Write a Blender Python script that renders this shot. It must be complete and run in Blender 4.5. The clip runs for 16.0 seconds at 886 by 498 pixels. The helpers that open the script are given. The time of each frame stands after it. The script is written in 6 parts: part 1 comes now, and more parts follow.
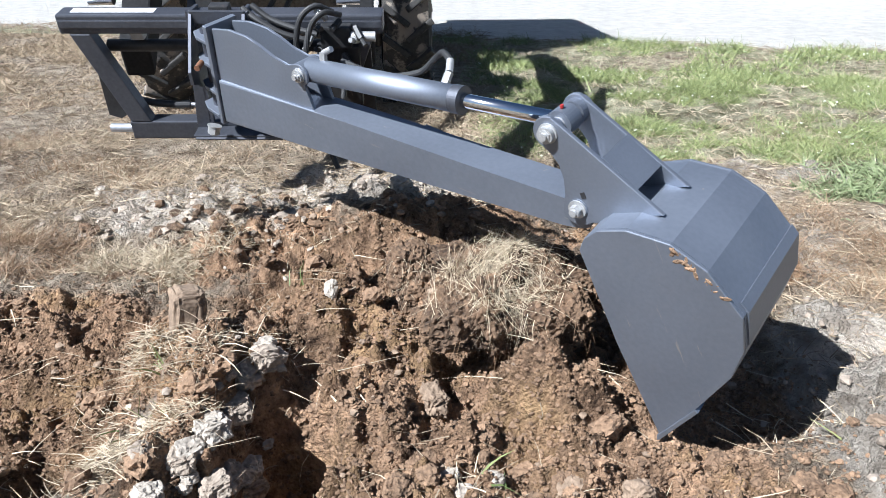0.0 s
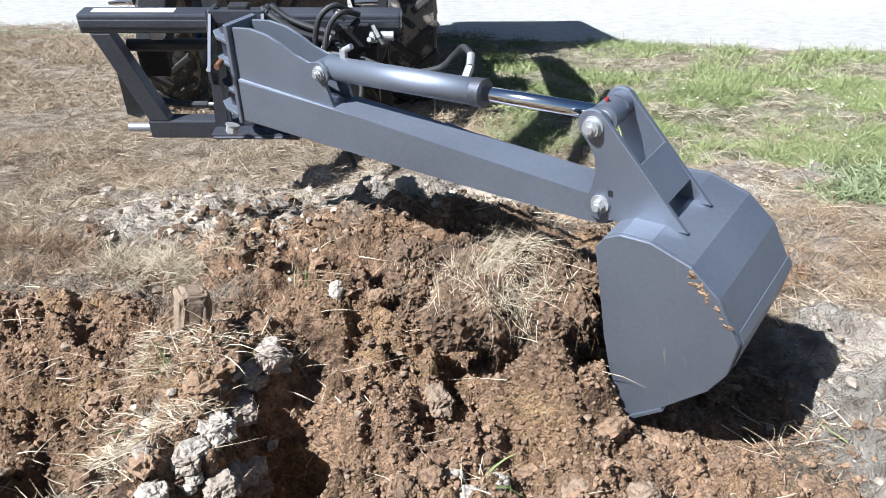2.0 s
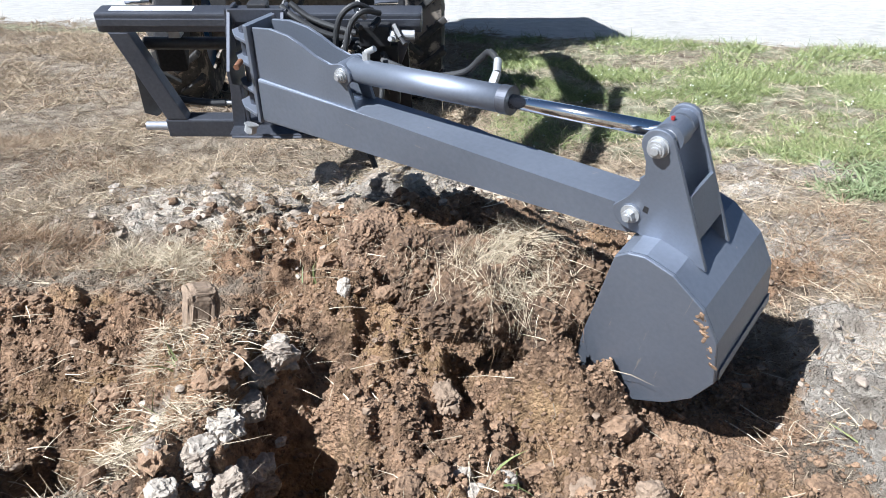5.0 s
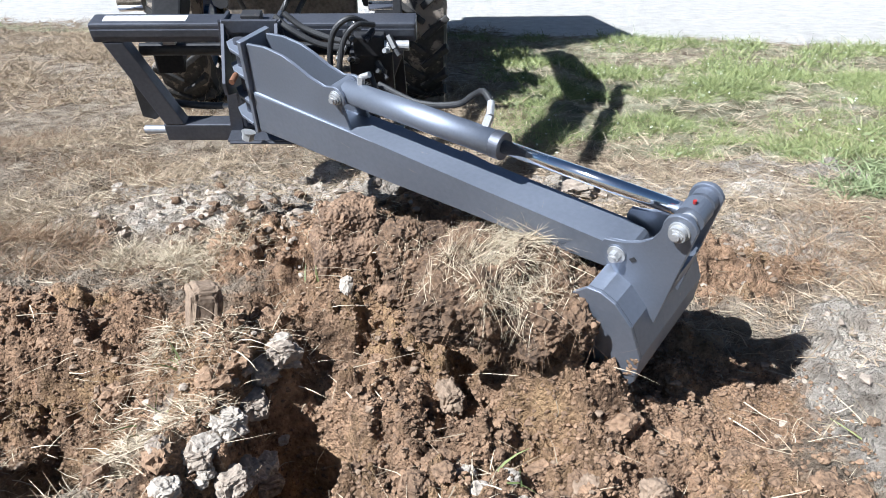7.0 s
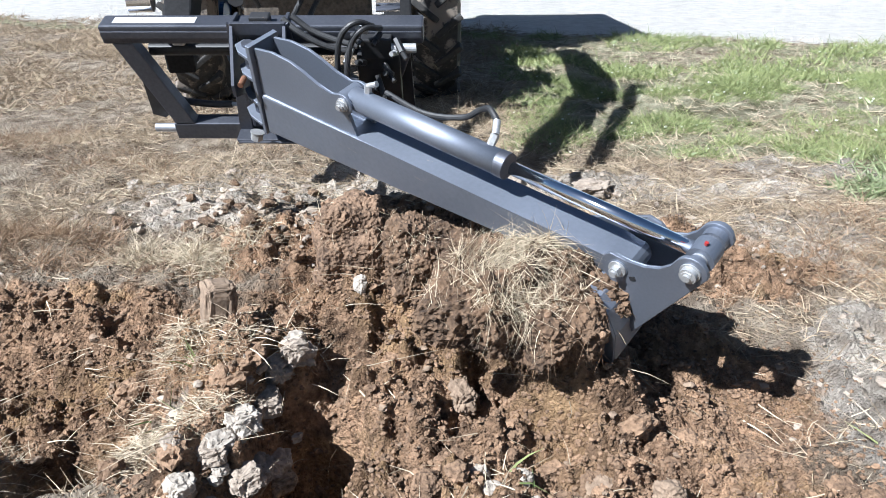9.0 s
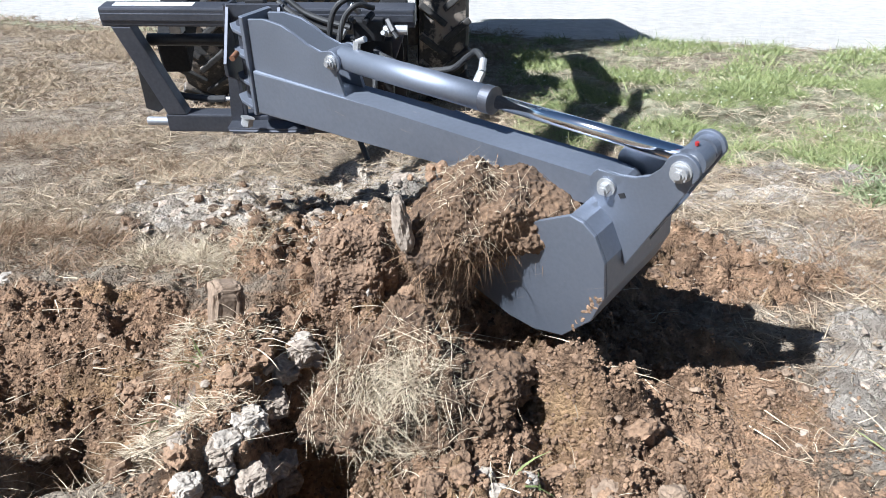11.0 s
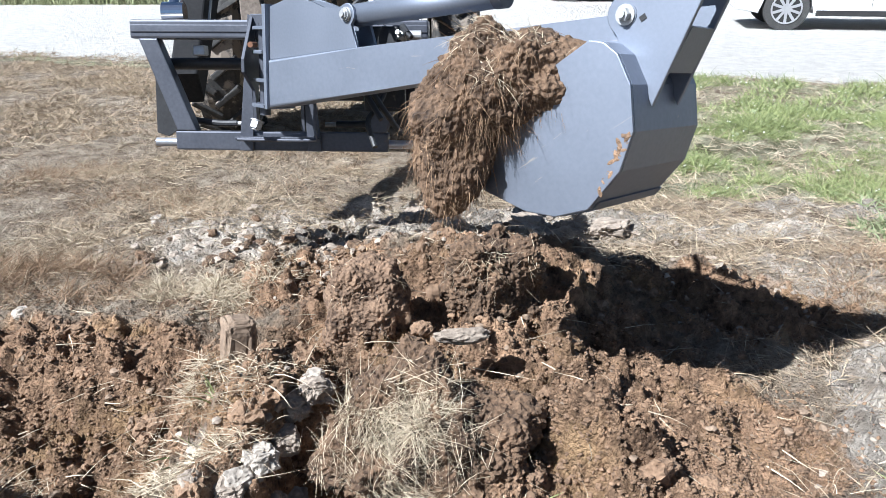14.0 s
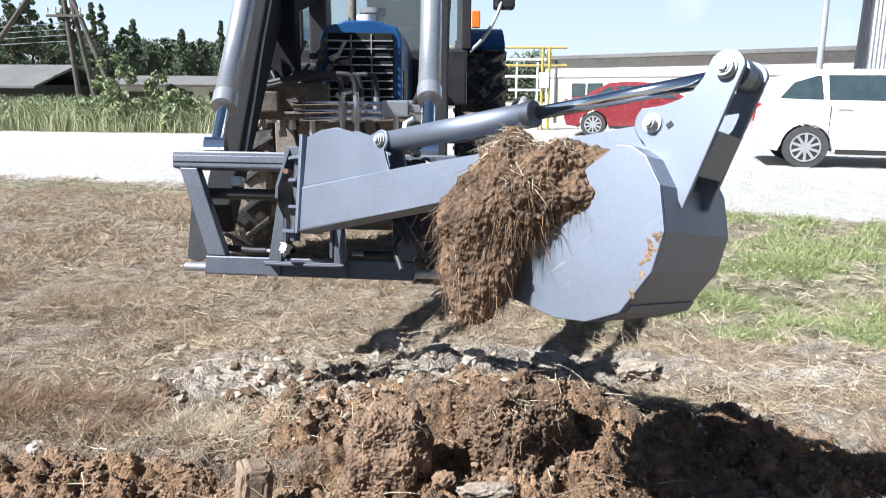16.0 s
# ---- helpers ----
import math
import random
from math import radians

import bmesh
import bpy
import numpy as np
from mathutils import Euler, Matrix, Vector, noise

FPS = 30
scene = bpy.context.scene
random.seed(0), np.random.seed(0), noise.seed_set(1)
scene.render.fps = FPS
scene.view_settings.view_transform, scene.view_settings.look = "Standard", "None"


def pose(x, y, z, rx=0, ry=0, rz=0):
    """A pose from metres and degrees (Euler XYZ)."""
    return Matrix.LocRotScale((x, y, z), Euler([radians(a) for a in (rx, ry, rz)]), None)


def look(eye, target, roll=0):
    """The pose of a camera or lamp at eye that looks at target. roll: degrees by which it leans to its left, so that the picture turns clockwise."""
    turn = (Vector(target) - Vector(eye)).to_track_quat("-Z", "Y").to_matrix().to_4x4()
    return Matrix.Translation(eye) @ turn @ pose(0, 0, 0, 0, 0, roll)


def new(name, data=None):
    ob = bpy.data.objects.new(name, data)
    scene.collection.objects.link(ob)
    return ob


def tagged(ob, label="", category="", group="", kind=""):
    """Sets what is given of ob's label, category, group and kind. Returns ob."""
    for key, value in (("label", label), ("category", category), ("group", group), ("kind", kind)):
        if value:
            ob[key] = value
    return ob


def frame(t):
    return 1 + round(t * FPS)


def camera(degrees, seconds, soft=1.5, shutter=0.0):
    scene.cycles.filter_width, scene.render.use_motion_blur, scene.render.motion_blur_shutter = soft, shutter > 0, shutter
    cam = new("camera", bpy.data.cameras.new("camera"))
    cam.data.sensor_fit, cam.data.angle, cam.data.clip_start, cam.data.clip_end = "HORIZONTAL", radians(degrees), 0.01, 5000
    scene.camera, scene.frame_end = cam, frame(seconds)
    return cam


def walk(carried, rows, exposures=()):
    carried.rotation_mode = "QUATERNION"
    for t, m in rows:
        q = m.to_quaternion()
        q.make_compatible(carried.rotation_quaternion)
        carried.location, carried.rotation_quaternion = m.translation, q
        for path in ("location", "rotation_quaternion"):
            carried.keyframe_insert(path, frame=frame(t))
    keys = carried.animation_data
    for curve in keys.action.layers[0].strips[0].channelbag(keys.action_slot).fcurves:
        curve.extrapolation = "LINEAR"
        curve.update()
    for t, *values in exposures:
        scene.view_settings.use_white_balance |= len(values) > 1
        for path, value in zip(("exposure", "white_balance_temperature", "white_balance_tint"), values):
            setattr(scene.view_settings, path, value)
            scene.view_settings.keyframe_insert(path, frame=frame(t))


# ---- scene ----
cam = camera(61.98, 16.0, soft=0.7, shutter=0.25)
# seconds, eye x y z, yaw, pitch, roll
PATH = [
    (0.0, 0.0, 0.0, 1.04, -0.0, -23.9, -0.0), (0.5, -0.002, -0.001, 1.042, 0.03, -23.82, -0.16),
    (1.0, -0.004, 0.0, 1.041, 0.22, -23.84, -0.18), (1.5, -0.003, 0.001, 1.04, 0.4, -23.72, -0.18),
    (2.0, -0.002, 0.001, 1.039, 0.36, -23.77, -0.02), (2.5, -0.002, 0.0, 1.038, 0.24, -23.78, 0.02),
    (3.0, -0.005, 0.001, 1.04, 0.13, -23.82, -0.02), (3.5, -0.006, 0.003, 1.038, 0.48, -23.93, -0.01),
    (4.0, -0.005, 0.005, 1.039, 0.9, -23.98, 0.02), (6.5, -0.008, 0.0, 1.04, 0.81, -24.03, 0.12),
    (7.0, -0.005, 0.003, 1.037, 1.02, -24.09, 0.3), (7.5, -0.003, 0.006, 1.037, 1.16, -24.25, 0.51),
    (8.0, -0.005, 0.006, 1.038, 1.46, -24.24, 0.48), (8.5, -0.009, 0.003, 1.038, 1.64, -24.28, 0.5),
    (9.0, -0.012, 0.003, 1.041, 1.97, -24.24, 0.28), (11.5, -0.018, -0.002, 1.041, 2.73, -23.74, -0.04),
    (12.0, -0.02, 0.001, 1.045, 2.97, -23.28, -0.01), (12.5, -0.017, 0.0, 1.043, 3.11, -22.74, 0.28),
    (13.0, -0.02, -0.002, 1.041, 3.25, -22.13, 0.18), (13.5, -0.017, -0.001, 1.046, 3.24, -21.98, 0.48),
    (14.0, -0.018, 0.002, 1.053, 3.42, -21.56, 0.28), (14.5, -0.019, -0.001, 1.056, 3.6, -21.35, 0.12),
    (15.0, -0.023, 0.007, 1.074, 4.19, -19.2, 0.06), (15.5, -0.023, 0.018, 1.09, 4.84, -15.59, -0.08),
    (16.0, -0.03, 0.031, 1.102, 5.44, -12.01, -0.42)]
walk(cam, [(t, pose(x, y, z, 90 + p, r, w)) for t, x, y, z, w, p, r in PATH], exposures=[(0.0, 1.11, 5680, 8), (12.0, 1.1, 5640, 8), (14.5, 1.1, 5640, 8), (16.0, 1.14, 5850, 8)])

# ---- light ----
SUN = Vector((-0.77, -0.58, 1.0)).normalized()
world = bpy.data.worlds.new("sky")
scene.world = world
world.use_nodes = True
wn = world.node_tree
sky = wn.nodes.new("ShaderNodeTexSky")
sky.sky_type, sky.sun_disc = "NISHITA", False
sky.sun_elevation, sky.sun_rotation = math.asin(SUN.z), math.atan2(SUN.x, SUN.y)
sky.air_density, sky.dust_density, sky.ozone_density = 1.0, 1.0, 2.5
wn.links.new(sky.outputs[0], wn.nodes["Background"].inputs[0])
wn.nodes["Background"].inputs[1].default_value = 0.03
sun = new("sun", bpy.data.lights.new("sun", "SUN"))
sun.data.energy, sun.data.angle, sun.data.color = 5.4, radians(0.55), (1.0, 0.965, 0.92)
sun.matrix_world = look(SUN * 20, (0, 0, 0))


# ---- materials ----
def material(name, low, high, rough=0.8, metal=0.0, scale=8.0, fine=60.0, bump=0.3, dist=0.01, island=0.0, coords="Object", spots=None, spec=0.5, coat=0.0, streak=False):
    """Two colours mixed by noise at two scales, with fine relief. island: how much each loose piece differs."""
    m = bpy.data.materials.new(name)
    m.use_nodes = True
    nt = m.node_tree
    b = nt.nodes["Principled BSDF"]
    add = nt.nodes.new
    tc = add("ShaderNodeTexCoord")
    n1, n2 = add("ShaderNodeTexNoise"), add("ShaderNodeTexNoise")
    n1.inputs["Scale"].default_value, n2.inputs["Scale"].default_value = scale, fine
    n1.inputs["Detail"].default_value, n2.inputs["Detail"].default_value = 5, 6
    for n in (n1, n2):
        nt.links.new(tc.outputs[coords], n.inputs["Vector"])
    mixf = add("ShaderNodeMath")
    mixf.operation = "MULTIPLY_ADD"
    nt.links.new(n2.outputs["Fac"], mixf.inputs[0])
    mixf.inputs[1].default_value = 0.5
    sc = add("ShaderNodeMath")
    sc.operation = "MULTIPLY"
    sc.inputs[1].default_value = 0.5
    nt.links.new(n1.outputs["Fac"], sc.inputs[0])
    nt.links.new(sc.outputs[0], mixf.inputs[2])
    ramp = add("ShaderNodeMapRange")
    ramp.inputs["From Min"].default_value, ramp.inputs["From Max"].default_value = 0.34, 0.66
    nt.links.new(mixf.outputs[0], ramp.inputs["Value"])
    mix = add("ShaderNodeMix")
    mix.data_type = "RGBA"
    mix.inputs["A"].default_value, mix.inputs["B"].default_value = (*low, 1), (*high, 1)
    fac = ramp.outputs[0]
    if island:
        g = add("ShaderNodeNewGeometry")
        lerp = add("ShaderNodeMix")
        lerp.inputs["Factor"].default_value = island
        nt.links.new(fac, lerp.inputs["A"])
        nt.links.new(g.outputs["Random Per Island"], lerp.inputs["B"])
        fac = lerp.outputs["Result"]
    nt.links.new(fac, mix.inputs["Factor"])
    col = mix.outputs["Result"]
    if spots:
        colour, amount, size = spots
        n3 = add("ShaderNodeTexNoise")
        n3.inputs["Scale"].default_value, n3.inputs["Detail"].default_value, n3.inputs["Roughness"].default_value = size, 8, 0.65
        if streak:
            mp = add("ShaderNodeMapping")
            mp.inputs["Rotation"].default_value, mp.inputs["Scale"].default_value = (0, radians(55), 0), (0.22, 1, 2.2)
            nt.links.new(tc.outputs[coords], mp.inputs["Vector"])
            nt.links.new(mp.outputs[0], n3.inputs["Vector"])
        else:
            nt.links.new(tc.outputs[coords], n3.inputs["Vector"])
        r3 = add("ShaderNodeMapRange")
        r3.inputs["From Min"].default_value, r3.inputs["From Max"].default_value = amount, amount + 0.06
        nt.links.new(n3.outputs["Fac"], r3.inputs["Value"])
        mx = add("ShaderNodeMix")
        mx.data_type = "RGBA"
        nt.links.new(r3.outputs[0], mx.inputs["Factor"])
        nt.links.new(col, mx.inputs["A"])
        mx.inputs["B"].default_value = (*colour, 1)
        col = mx.outputs["Result"]
    nt.links.new(col, b.inputs["Base Color"])
    rr = add("ShaderNodeMapRange")
    rr.inputs["To Min"].default_value, rr.inputs["To Max"].default_value = max(rough - 0.1, 0.02), min(rough + 0.1, 1)
    nt.links.new(n1.outputs["Fac"], rr.inputs["Value"])
    nt.links.new(rr.outputs[0], b.inputs["Roughness"])
    b.inputs["Metallic"].default_value = metal
    b.inputs["Specular IOR Level"].default_value = spec
    b.inputs["Coat Weight"].default_value = coat
    if bump:
        bp = add("ShaderNodeBump")
        bp.inputs["Strength"].default_value, bp.inputs["Distance"].default_value = bump, dist
        nt.links.new(mixf.outputs[0], bp.inputs["Height"])
        nt.links.new(bp.outputs[0], b.inputs["Normal"])
    return m


def glass(name, colour):
    m = bpy.data.materials.new(name)
    m.use_nodes = True
    b = m.node_tree.nodes["Principled BSDF"]
    b.inputs["Base Color"].default_value = (*colour, 1)
    b.inputs["Roughness"].default_value = 0.04
    b.inputs["Transmission Weight"].default_value = 0.85
    b.inputs["IOR"].default_value = 1.1
    b.inputs["Specular IOR Level"].default_value = 0.9
    return m


M_PAINT = material("grey paint", (0.212, 0.235, 0.282), (0.24, 0.264, 0.316), 0.55, metal=0.8, scale=5, fine=140, bump=0.05, dist=0.002, spots=((0.26, 0.24, 0.22), 0.73, 45))
M_PAINT_WORN = material("worn grey paint", (0.222, 0.246, 0.295), (0.26, 0.286, 0.342), 0.54, metal=0.82, scale=4, fine=90, bump=0.08, dist=0.002, spots=((0.4, 0.38, 0.36), 0.66, 26), streak=True)
# darker copy of the boom's grey: the hitch frame's shade is in this colour
M_DARK = material("shaded grey paint", (0.085, 0.09, 0.108), (0.12, 0.126, 0.148), 0.5, metal=0.75, scale=6, fine=90, bump=0.06, dist=0.002, spots=((0.2, 0.17, 0.14), 0.69, 25))
M_BLACK = material("black steel", (0.012, 0.012, 0.013), (0.03, 0.03, 0.032), 0.5, scale=8, fine=80, bump=0.1, dist=0.002, spots=((0.12, 0.09, 0.07), 0.68, 20))
M_CHROME = material("chrome", (0.75, 0.76, 0.78), (0.82, 0.83, 0.85), 0.12, metal=1.0, scale=3, fine=120, bump=0.01, dist=0.001)
M_ZINC = material("zinc bolt", (0.36, 0.36, 0.36), (0.52, 0.52, 0.52), 0.5, metal=0.6, scale=20, fine=200, bump=0.05, dist=0.001)
M_RUST = material("rusty pin", (0.12, 0.05, 0.025), (0.2, 0.095, 0.05), 0.8, scale=40, fine=200, bump=0.2, dist=0.002)
M_RED = material("red plastic cap", (0.28, 0.02, 0.02), (0.36, 0.03, 0.025), 0.45, bump=0)
M_ORANGE = material("orange lamp", (0.75, 0.16, 0.02), (0.85, 0.22, 0.03), 0.3, bump=0)
M_HOSE = material("hydraulic hose", (0.016, 0.016, 0.017), (0.035, 0.035, 0.036), 0.55, scale=40, fine=300, bump=0.2, dist=0.001)
M_BLUE = material("blue tractor paint", (0.008, 0.05, 0.16), (0.014, 0.08, 0.22), 0.35, scale=4, fine=60, bump=0.05, dist=0.002, spots=((0.1, 0.09, 0.08), 0.68, 14))
M_RUBBER = material("tyre rubber", (0.02, 0.02, 0.02), (0.06, 0.055, 0.05), 0.85, scale=7, fine=60, bump=0.2, dist=0.004, spots=((0.24, 0.2, 0.16), 0.5, 7))
M_ARM = material("black arm paint", (0.006, 0.006, 0.007), (0.018, 0.018, 0.019), 0.75, scale=8, fine=80, bump=0.1, dist=0.002, spec=0.2)
M_GREASY = material("greasy dark metal", (0.035, 0.03, 0.026), (0.17, 0.14, 0.11), 0.6, scale=9, fine=60, bump=0.3, dist=0.004)
M_RUSTPLATE = material("weathered plate", (0.13, 0.105, 0.085), (0.32, 0.27, 0.23), 0.75, scale=6, fine=70, bump=0.2, dist=0.003)
M_ALU = material("bare metal tube", (0.36, 0.37, 0.4), (0.48, 0.49, 0.52), 0.3, metal=0.6, scale=4, fine=80, bump=0.04, dist=0.001)
M_GLASS = glass("window glass", (0.55, 0.62, 0.62))
M_CARGLASS = material("tinted car glass", (0.03, 0.045, 0.05), (0.05, 0.07, 0.075), 0.1, bump=0, spec=0.9, coat=1.0)
M_WHITECAR = material("white car paint", (0.72, 0.73, 0.74), (0.78, 0.78, 0.78), 0.25, bump=0, coat=0.8)
M_REDCAR = material("red car paint", (0.19, 0.024, 0.03), (0.23, 0.03, 0.036), 0.25, bump=0, coat=0.8)
M_TYRE = material("car tyre rubber", (0.03, 0.03, 0.03), (0.07, 0.068, 0.065), 0.85, scale=9, fine=60, bump=0.1, dist=0.003)
M_TRIM = material("black plastic trim", (0.015, 0.015, 0.015), (0.03, 0.03, 0.03), 0.6, bump=0.05)
M_RIM = material("silver wheel rim", (0.5, 0.5, 0.52), (0.62, 0.62, 0.64), 0.35, metal=0.7, bump=0)
M_SOIL = material("brown soil", (0.07, 0.043, 0.026), (0.36, 0.23, 0.14), 0.95, scale=11, fine=90, bump=1.0, dist=0.02, island=0.3)
M_REDSOIL = material("reddish sod soil", (0.06, 0.037, 0.024), (0.29, 0.187, 0.117), 0.97, scale=14, fine=85, bump=1.0, dist=0.02)
M_CLOD = material("pale broken soil", (0.13, 0.1, 0.074), (0.52, 0.435, 0.35), 0.95, scale=14, fine=80, bump=0.9, dist=0.014, island=0.45)
M_ROOT = material("brown roots", (0.08, 0.045, 0.025), (0.36, 0.23, 0.13), 0.8, scale=6, fine=40, bump=0, island=0.8)
M_SOD = material("crumbly sod soil", (0.034, 0.021, 0.013), (0.215, 0.135, 0.08), 0.97, scale=12, fine=85, bump=1.0, dist=0.02)
M_CLAY = material("pale dry clay", (0.22, 0.185, 0.15), (0.58, 0.52, 0.44), 0.95, scale=16, fine=70, bump=0.9, dist=0.014, island=0.3)
M_STONE = material("field stone", (0.13, 0.09, 0.06), (0.31, 0.225, 0.155), 0.85, scale=14, fine=90, bump=0.4, dist=0.006)
M_STRAW = material("dry straw", (0.24, 0.18, 0.115), (0.68, 0.58, 0.42), 0.75, scale=6, fine=40, bump=0, island=0.85)
M_DRY = material("dry brown grass", (0.12, 0.082, 0.05), (0.56, 0.44, 0.3), 0.8, scale=2.2, fine=20, bump=0, island=0.6)
M_RUSTY = material("rusty dry grass", (0.11, 0.065, 0.036), (0.4, 0.27, 0.165), 0.8, scale=2.2, fine=20, bump=0, island=0.7)
M_GREEN = material("green grass", (0.055, 0.09, 0.024), (0.4, 0.43, 0.18), 0.65, scale=2.0, fine=20, bump=0, island=0.7)
M_LEAF = material("weed leaves", (0.1, 0.135, 0.055), (0.31, 0.35, 0.18), 0.6, scale=1.5, fine=9, bump=0, island=0.7)
M_WEED = material("seeding grass", (0.2, 0.23, 0.11), (0.5, 0.5, 0.3), 0.7, scale=1.5, fine=9, bump=0, island=0.7)
M_FLOWER = material("pale flower heads", (0.6, 0.6, 0.5), (0.8, 0.8, 0.72), 0.7, bump=0)
M_TREE = material("tree foliage", (0.08, 0.105, 0.07), (0.16, 0.19, 0.12), 0.95, spec=0.1, scale=0.4, fine=3, bump=0, island=0.6)
M_BARK = material("bark", (0.07, 0.055, 0.045), (0.16, 0.13, 0.11), 0.9, scale=5, fine=40, bump=0.5, dist=0.02)
M_POLE = material("weathered pole wood", (0.06, 0.05, 0.045), (0.13, 0.115, 0.1), 0.9, scale=4, fine=30, bump=0.3, dist=0.01)
M_WALL = material("whitewashed wall", (0.58, 0.55, 0.5), (0.72, 0.7, 0.66), 0.9, scale=0.7, fine=9, bump=0.2, dist=0.02, spots=((0.42, 0.38, 0.33), 0.6, 0.8))
M_BAND = material("weathered plaster band", (0.4, 0.37, 0.34), (0.54, 0.51, 0.48), 0.9, scale=0.8, fine=9, bump=0.2, dist=0.02, spots=((0.26, 0.24, 0.22), 0.62, 1.1))
M_ROOF = material("grey roofing", (0.1, 0.097, 0.093), (0.17, 0.165, 0.158), 0.85, scale=0.6, fine=7, bump=0.2, dist=0.02)
M_WOODDARK = material("dark barn boards", (0.035, 0.03, 0.027), (0.08, 0.07, 0.06), 0.9, scale=2, fine=15, bump=0.3)
M_YELLOW = material("yellow pipe paint", (0.36, 0.28, 0.07), (0.46, 0.37, 0.11), 0.5, bump=0.05)
M_STEELSHEET = material("corrugated sheet", (0.4, 0.41, 0.42), (0.55, 0.56, 0.57), 0.45, metal=0.5, scale=1, fine=12, bump=0.05)
M_WHITEPAPER = material("worn white decal", (0.6, 0.6, 0.62), (0.75, 0.75, 0.76), 0.5, scale=30, fine=150, bump=0, spots=((0.12, 0.13, 0.2), 0.6, 30))


def ground_material():
    """Soil, clay, dry turf, green turf and gravel, mixed by what covers the ground."""
    m = bpy.data.materials.new("ground cover")
    m.use_nodes = True
    nt = m.node_tree
    b = nt.nodes["Principled BSDF"]
    add = nt.nodes.new
    tc = add("ShaderNodeTexCoord")

    def tone(low, high, s):
        n = add("ShaderNodeTexNoise")
        n.inputs["Scale"].default_value, n.inputs["Detail"].default_value, n.inputs["Roughness"].default_value = s, 9, 0.7
        nt.links.new(tc.outputs["Object"], n.inputs["Vector"])
        r = add("ShaderNodeMapRange")
        r.inputs["From Min"].default_value, r.inputs["From Max"].default_value = 0.36, 0.64
        nt.links.new(n.outputs["Fac"], r.inputs["Value"])
        x = add("ShaderNodeMix")
        x.data_type = "RGBA"
        x.inputs["A"].default_value, x.inputs["B"].default_value = (*low, 1), (*high, 1)
        nt.links.new(r.outputs[0], x.inputs["Factor"])
        return x.outputs["Result"], n.outputs["Fac"]

    broad = add("ShaderNodeTexNoise")
    broad.inputs["Scale"].default_value, broad.inputs["Detail"].default_value = 2.7, 6
    nt.links.new(tc.outputs["Object"], broad.inputs["Vector"])
    br = add("ShaderNodeMapRange")
    br.inputs["From Min"].default_value, br.inputs["From Max"].default_value = 0.38, 0.62
    br.inputs["To Min"].default_value, br.inputs["To Max"].default_value = 0.72, 1.2
    nt.links.new(broad.outputs["Fac"], br.inputs["Value"])

    def varied(c):
        tint = add("ShaderNodeVectorMath")
        tint.operation = "SCALE"
        nt.links.new(c, tint.inputs[0])
        nt.links.new(br.outputs[0], tint.inputs["Scale"])
        return tint.outputs[0]

    col, h = tone((0.13, 0.092, 0.063), (0.48, 0.4, 0.305), 9)
    for name, low, high, s in (("green", (0.11, 0.105, 0.05), (0.5, 0.47, 0.33), 6), ("clay", (0.3, 0.25, 0.2), (0.68, 0.605, 0.515), 13),
                               ("gravel", (0.58, 0.55, 0.505), (0.74, 0.71, 0.66), 6), ("soil", (0.085, 0.052, 0.032), (0.55, 0.35, 0.215), 18)):
        c2, h2 = tone(low, high, s)
        if name == "soil":
            ochre, _ = tone((0.21, 0.126, 0.063), (0.64, 0.42, 0.22), 24)
            on = add("ShaderNodeTexNoise")
            on.inputs["Scale"].default_value, on.inputs["Detail"].default_value = 4.1, 5
            nt.links.new(tc.outputs["Object"], on.inputs["Vector"])
            orr = add("ShaderNodeMapRange")
            orr.inputs["From Min"].default_value, orr.inputs["From Max"].default_value, orr.inputs["To Max"].default_value = 0.5, 0.66, 0.75
            nt.links.new(on.outputs["Fac"], orr.inputs["Value"])
            ox = add("ShaderNodeMix")
            ox.data_type = "RGBA"
            nt.links.new(orr.outputs[0], ox.inputs["Factor"])
            nt.links.new(c2, ox.inputs["A"])
            nt.links.new(ochre, ox.inputs["B"])
            c2 = ox.outputs["Result"]
        c2 = c2 if name == "gravel" else varied(c2)
        at = add("ShaderNodeAttribute")
        at.attribute_name = name
        n = add("ShaderNodeTexNoise")
        n.inputs["Scale"].default_value, n.inputs["Detail"].default_value = 9, 6
        nt.links.new(tc.outputs["Object"], n.inputs["Vector"])
        ad = add("ShaderNodeMath")
        ad.operation = "ADD"
        nt.links.new(at.outputs["Fac"], ad.inputs[0])
        nt.links.new(n.outputs["Fac"], ad.inputs[1])
        r = add("ShaderNodeMapRange")
        r.inputs["From Min"].default_value, r.inputs["From Max"].default_value = 0.88, 1.12
        nt.links.new(ad.outputs[0], r.inputs["Value"])
        x = add("ShaderNodeMix")
        x.data_type = "RGBA"
        nt.links.new(r.outputs[0], x.inputs["Factor"])
        nt.links.new(col, x.inputs["A"])
        nt.links.new(c2, x.inputs["B"])
        col = x.outputs["Result"]
    nt.links.new(col, b.inputs["Base Color"])
    b.inputs["Roughness"].default_value = 0.95
    b.inputs["Specular IOR Level"].default_value = 0.2
    n = add("ShaderNodeTexNoise")
    n.inputs["Scale"].default_value, n.inputs["Detail"].default_value, n.inputs["Roughness"].default_value = 60, 9, 0.75
    nt.links.new(tc.outputs["Object"], n.inputs["Vector"])
    bp = add("ShaderNodeBump")
    bp.inputs["Strength"].default_value, bp.inputs["Distance"].default_value = 1.0, 0.03
    crumb = add("ShaderNodeTexVoronoi")
    crumb.inputs["Scale"].default_value, crumb.inputs["Detail"].default_value, crumb.inputs["Roughness"].default_value = 75, 2, 0.6
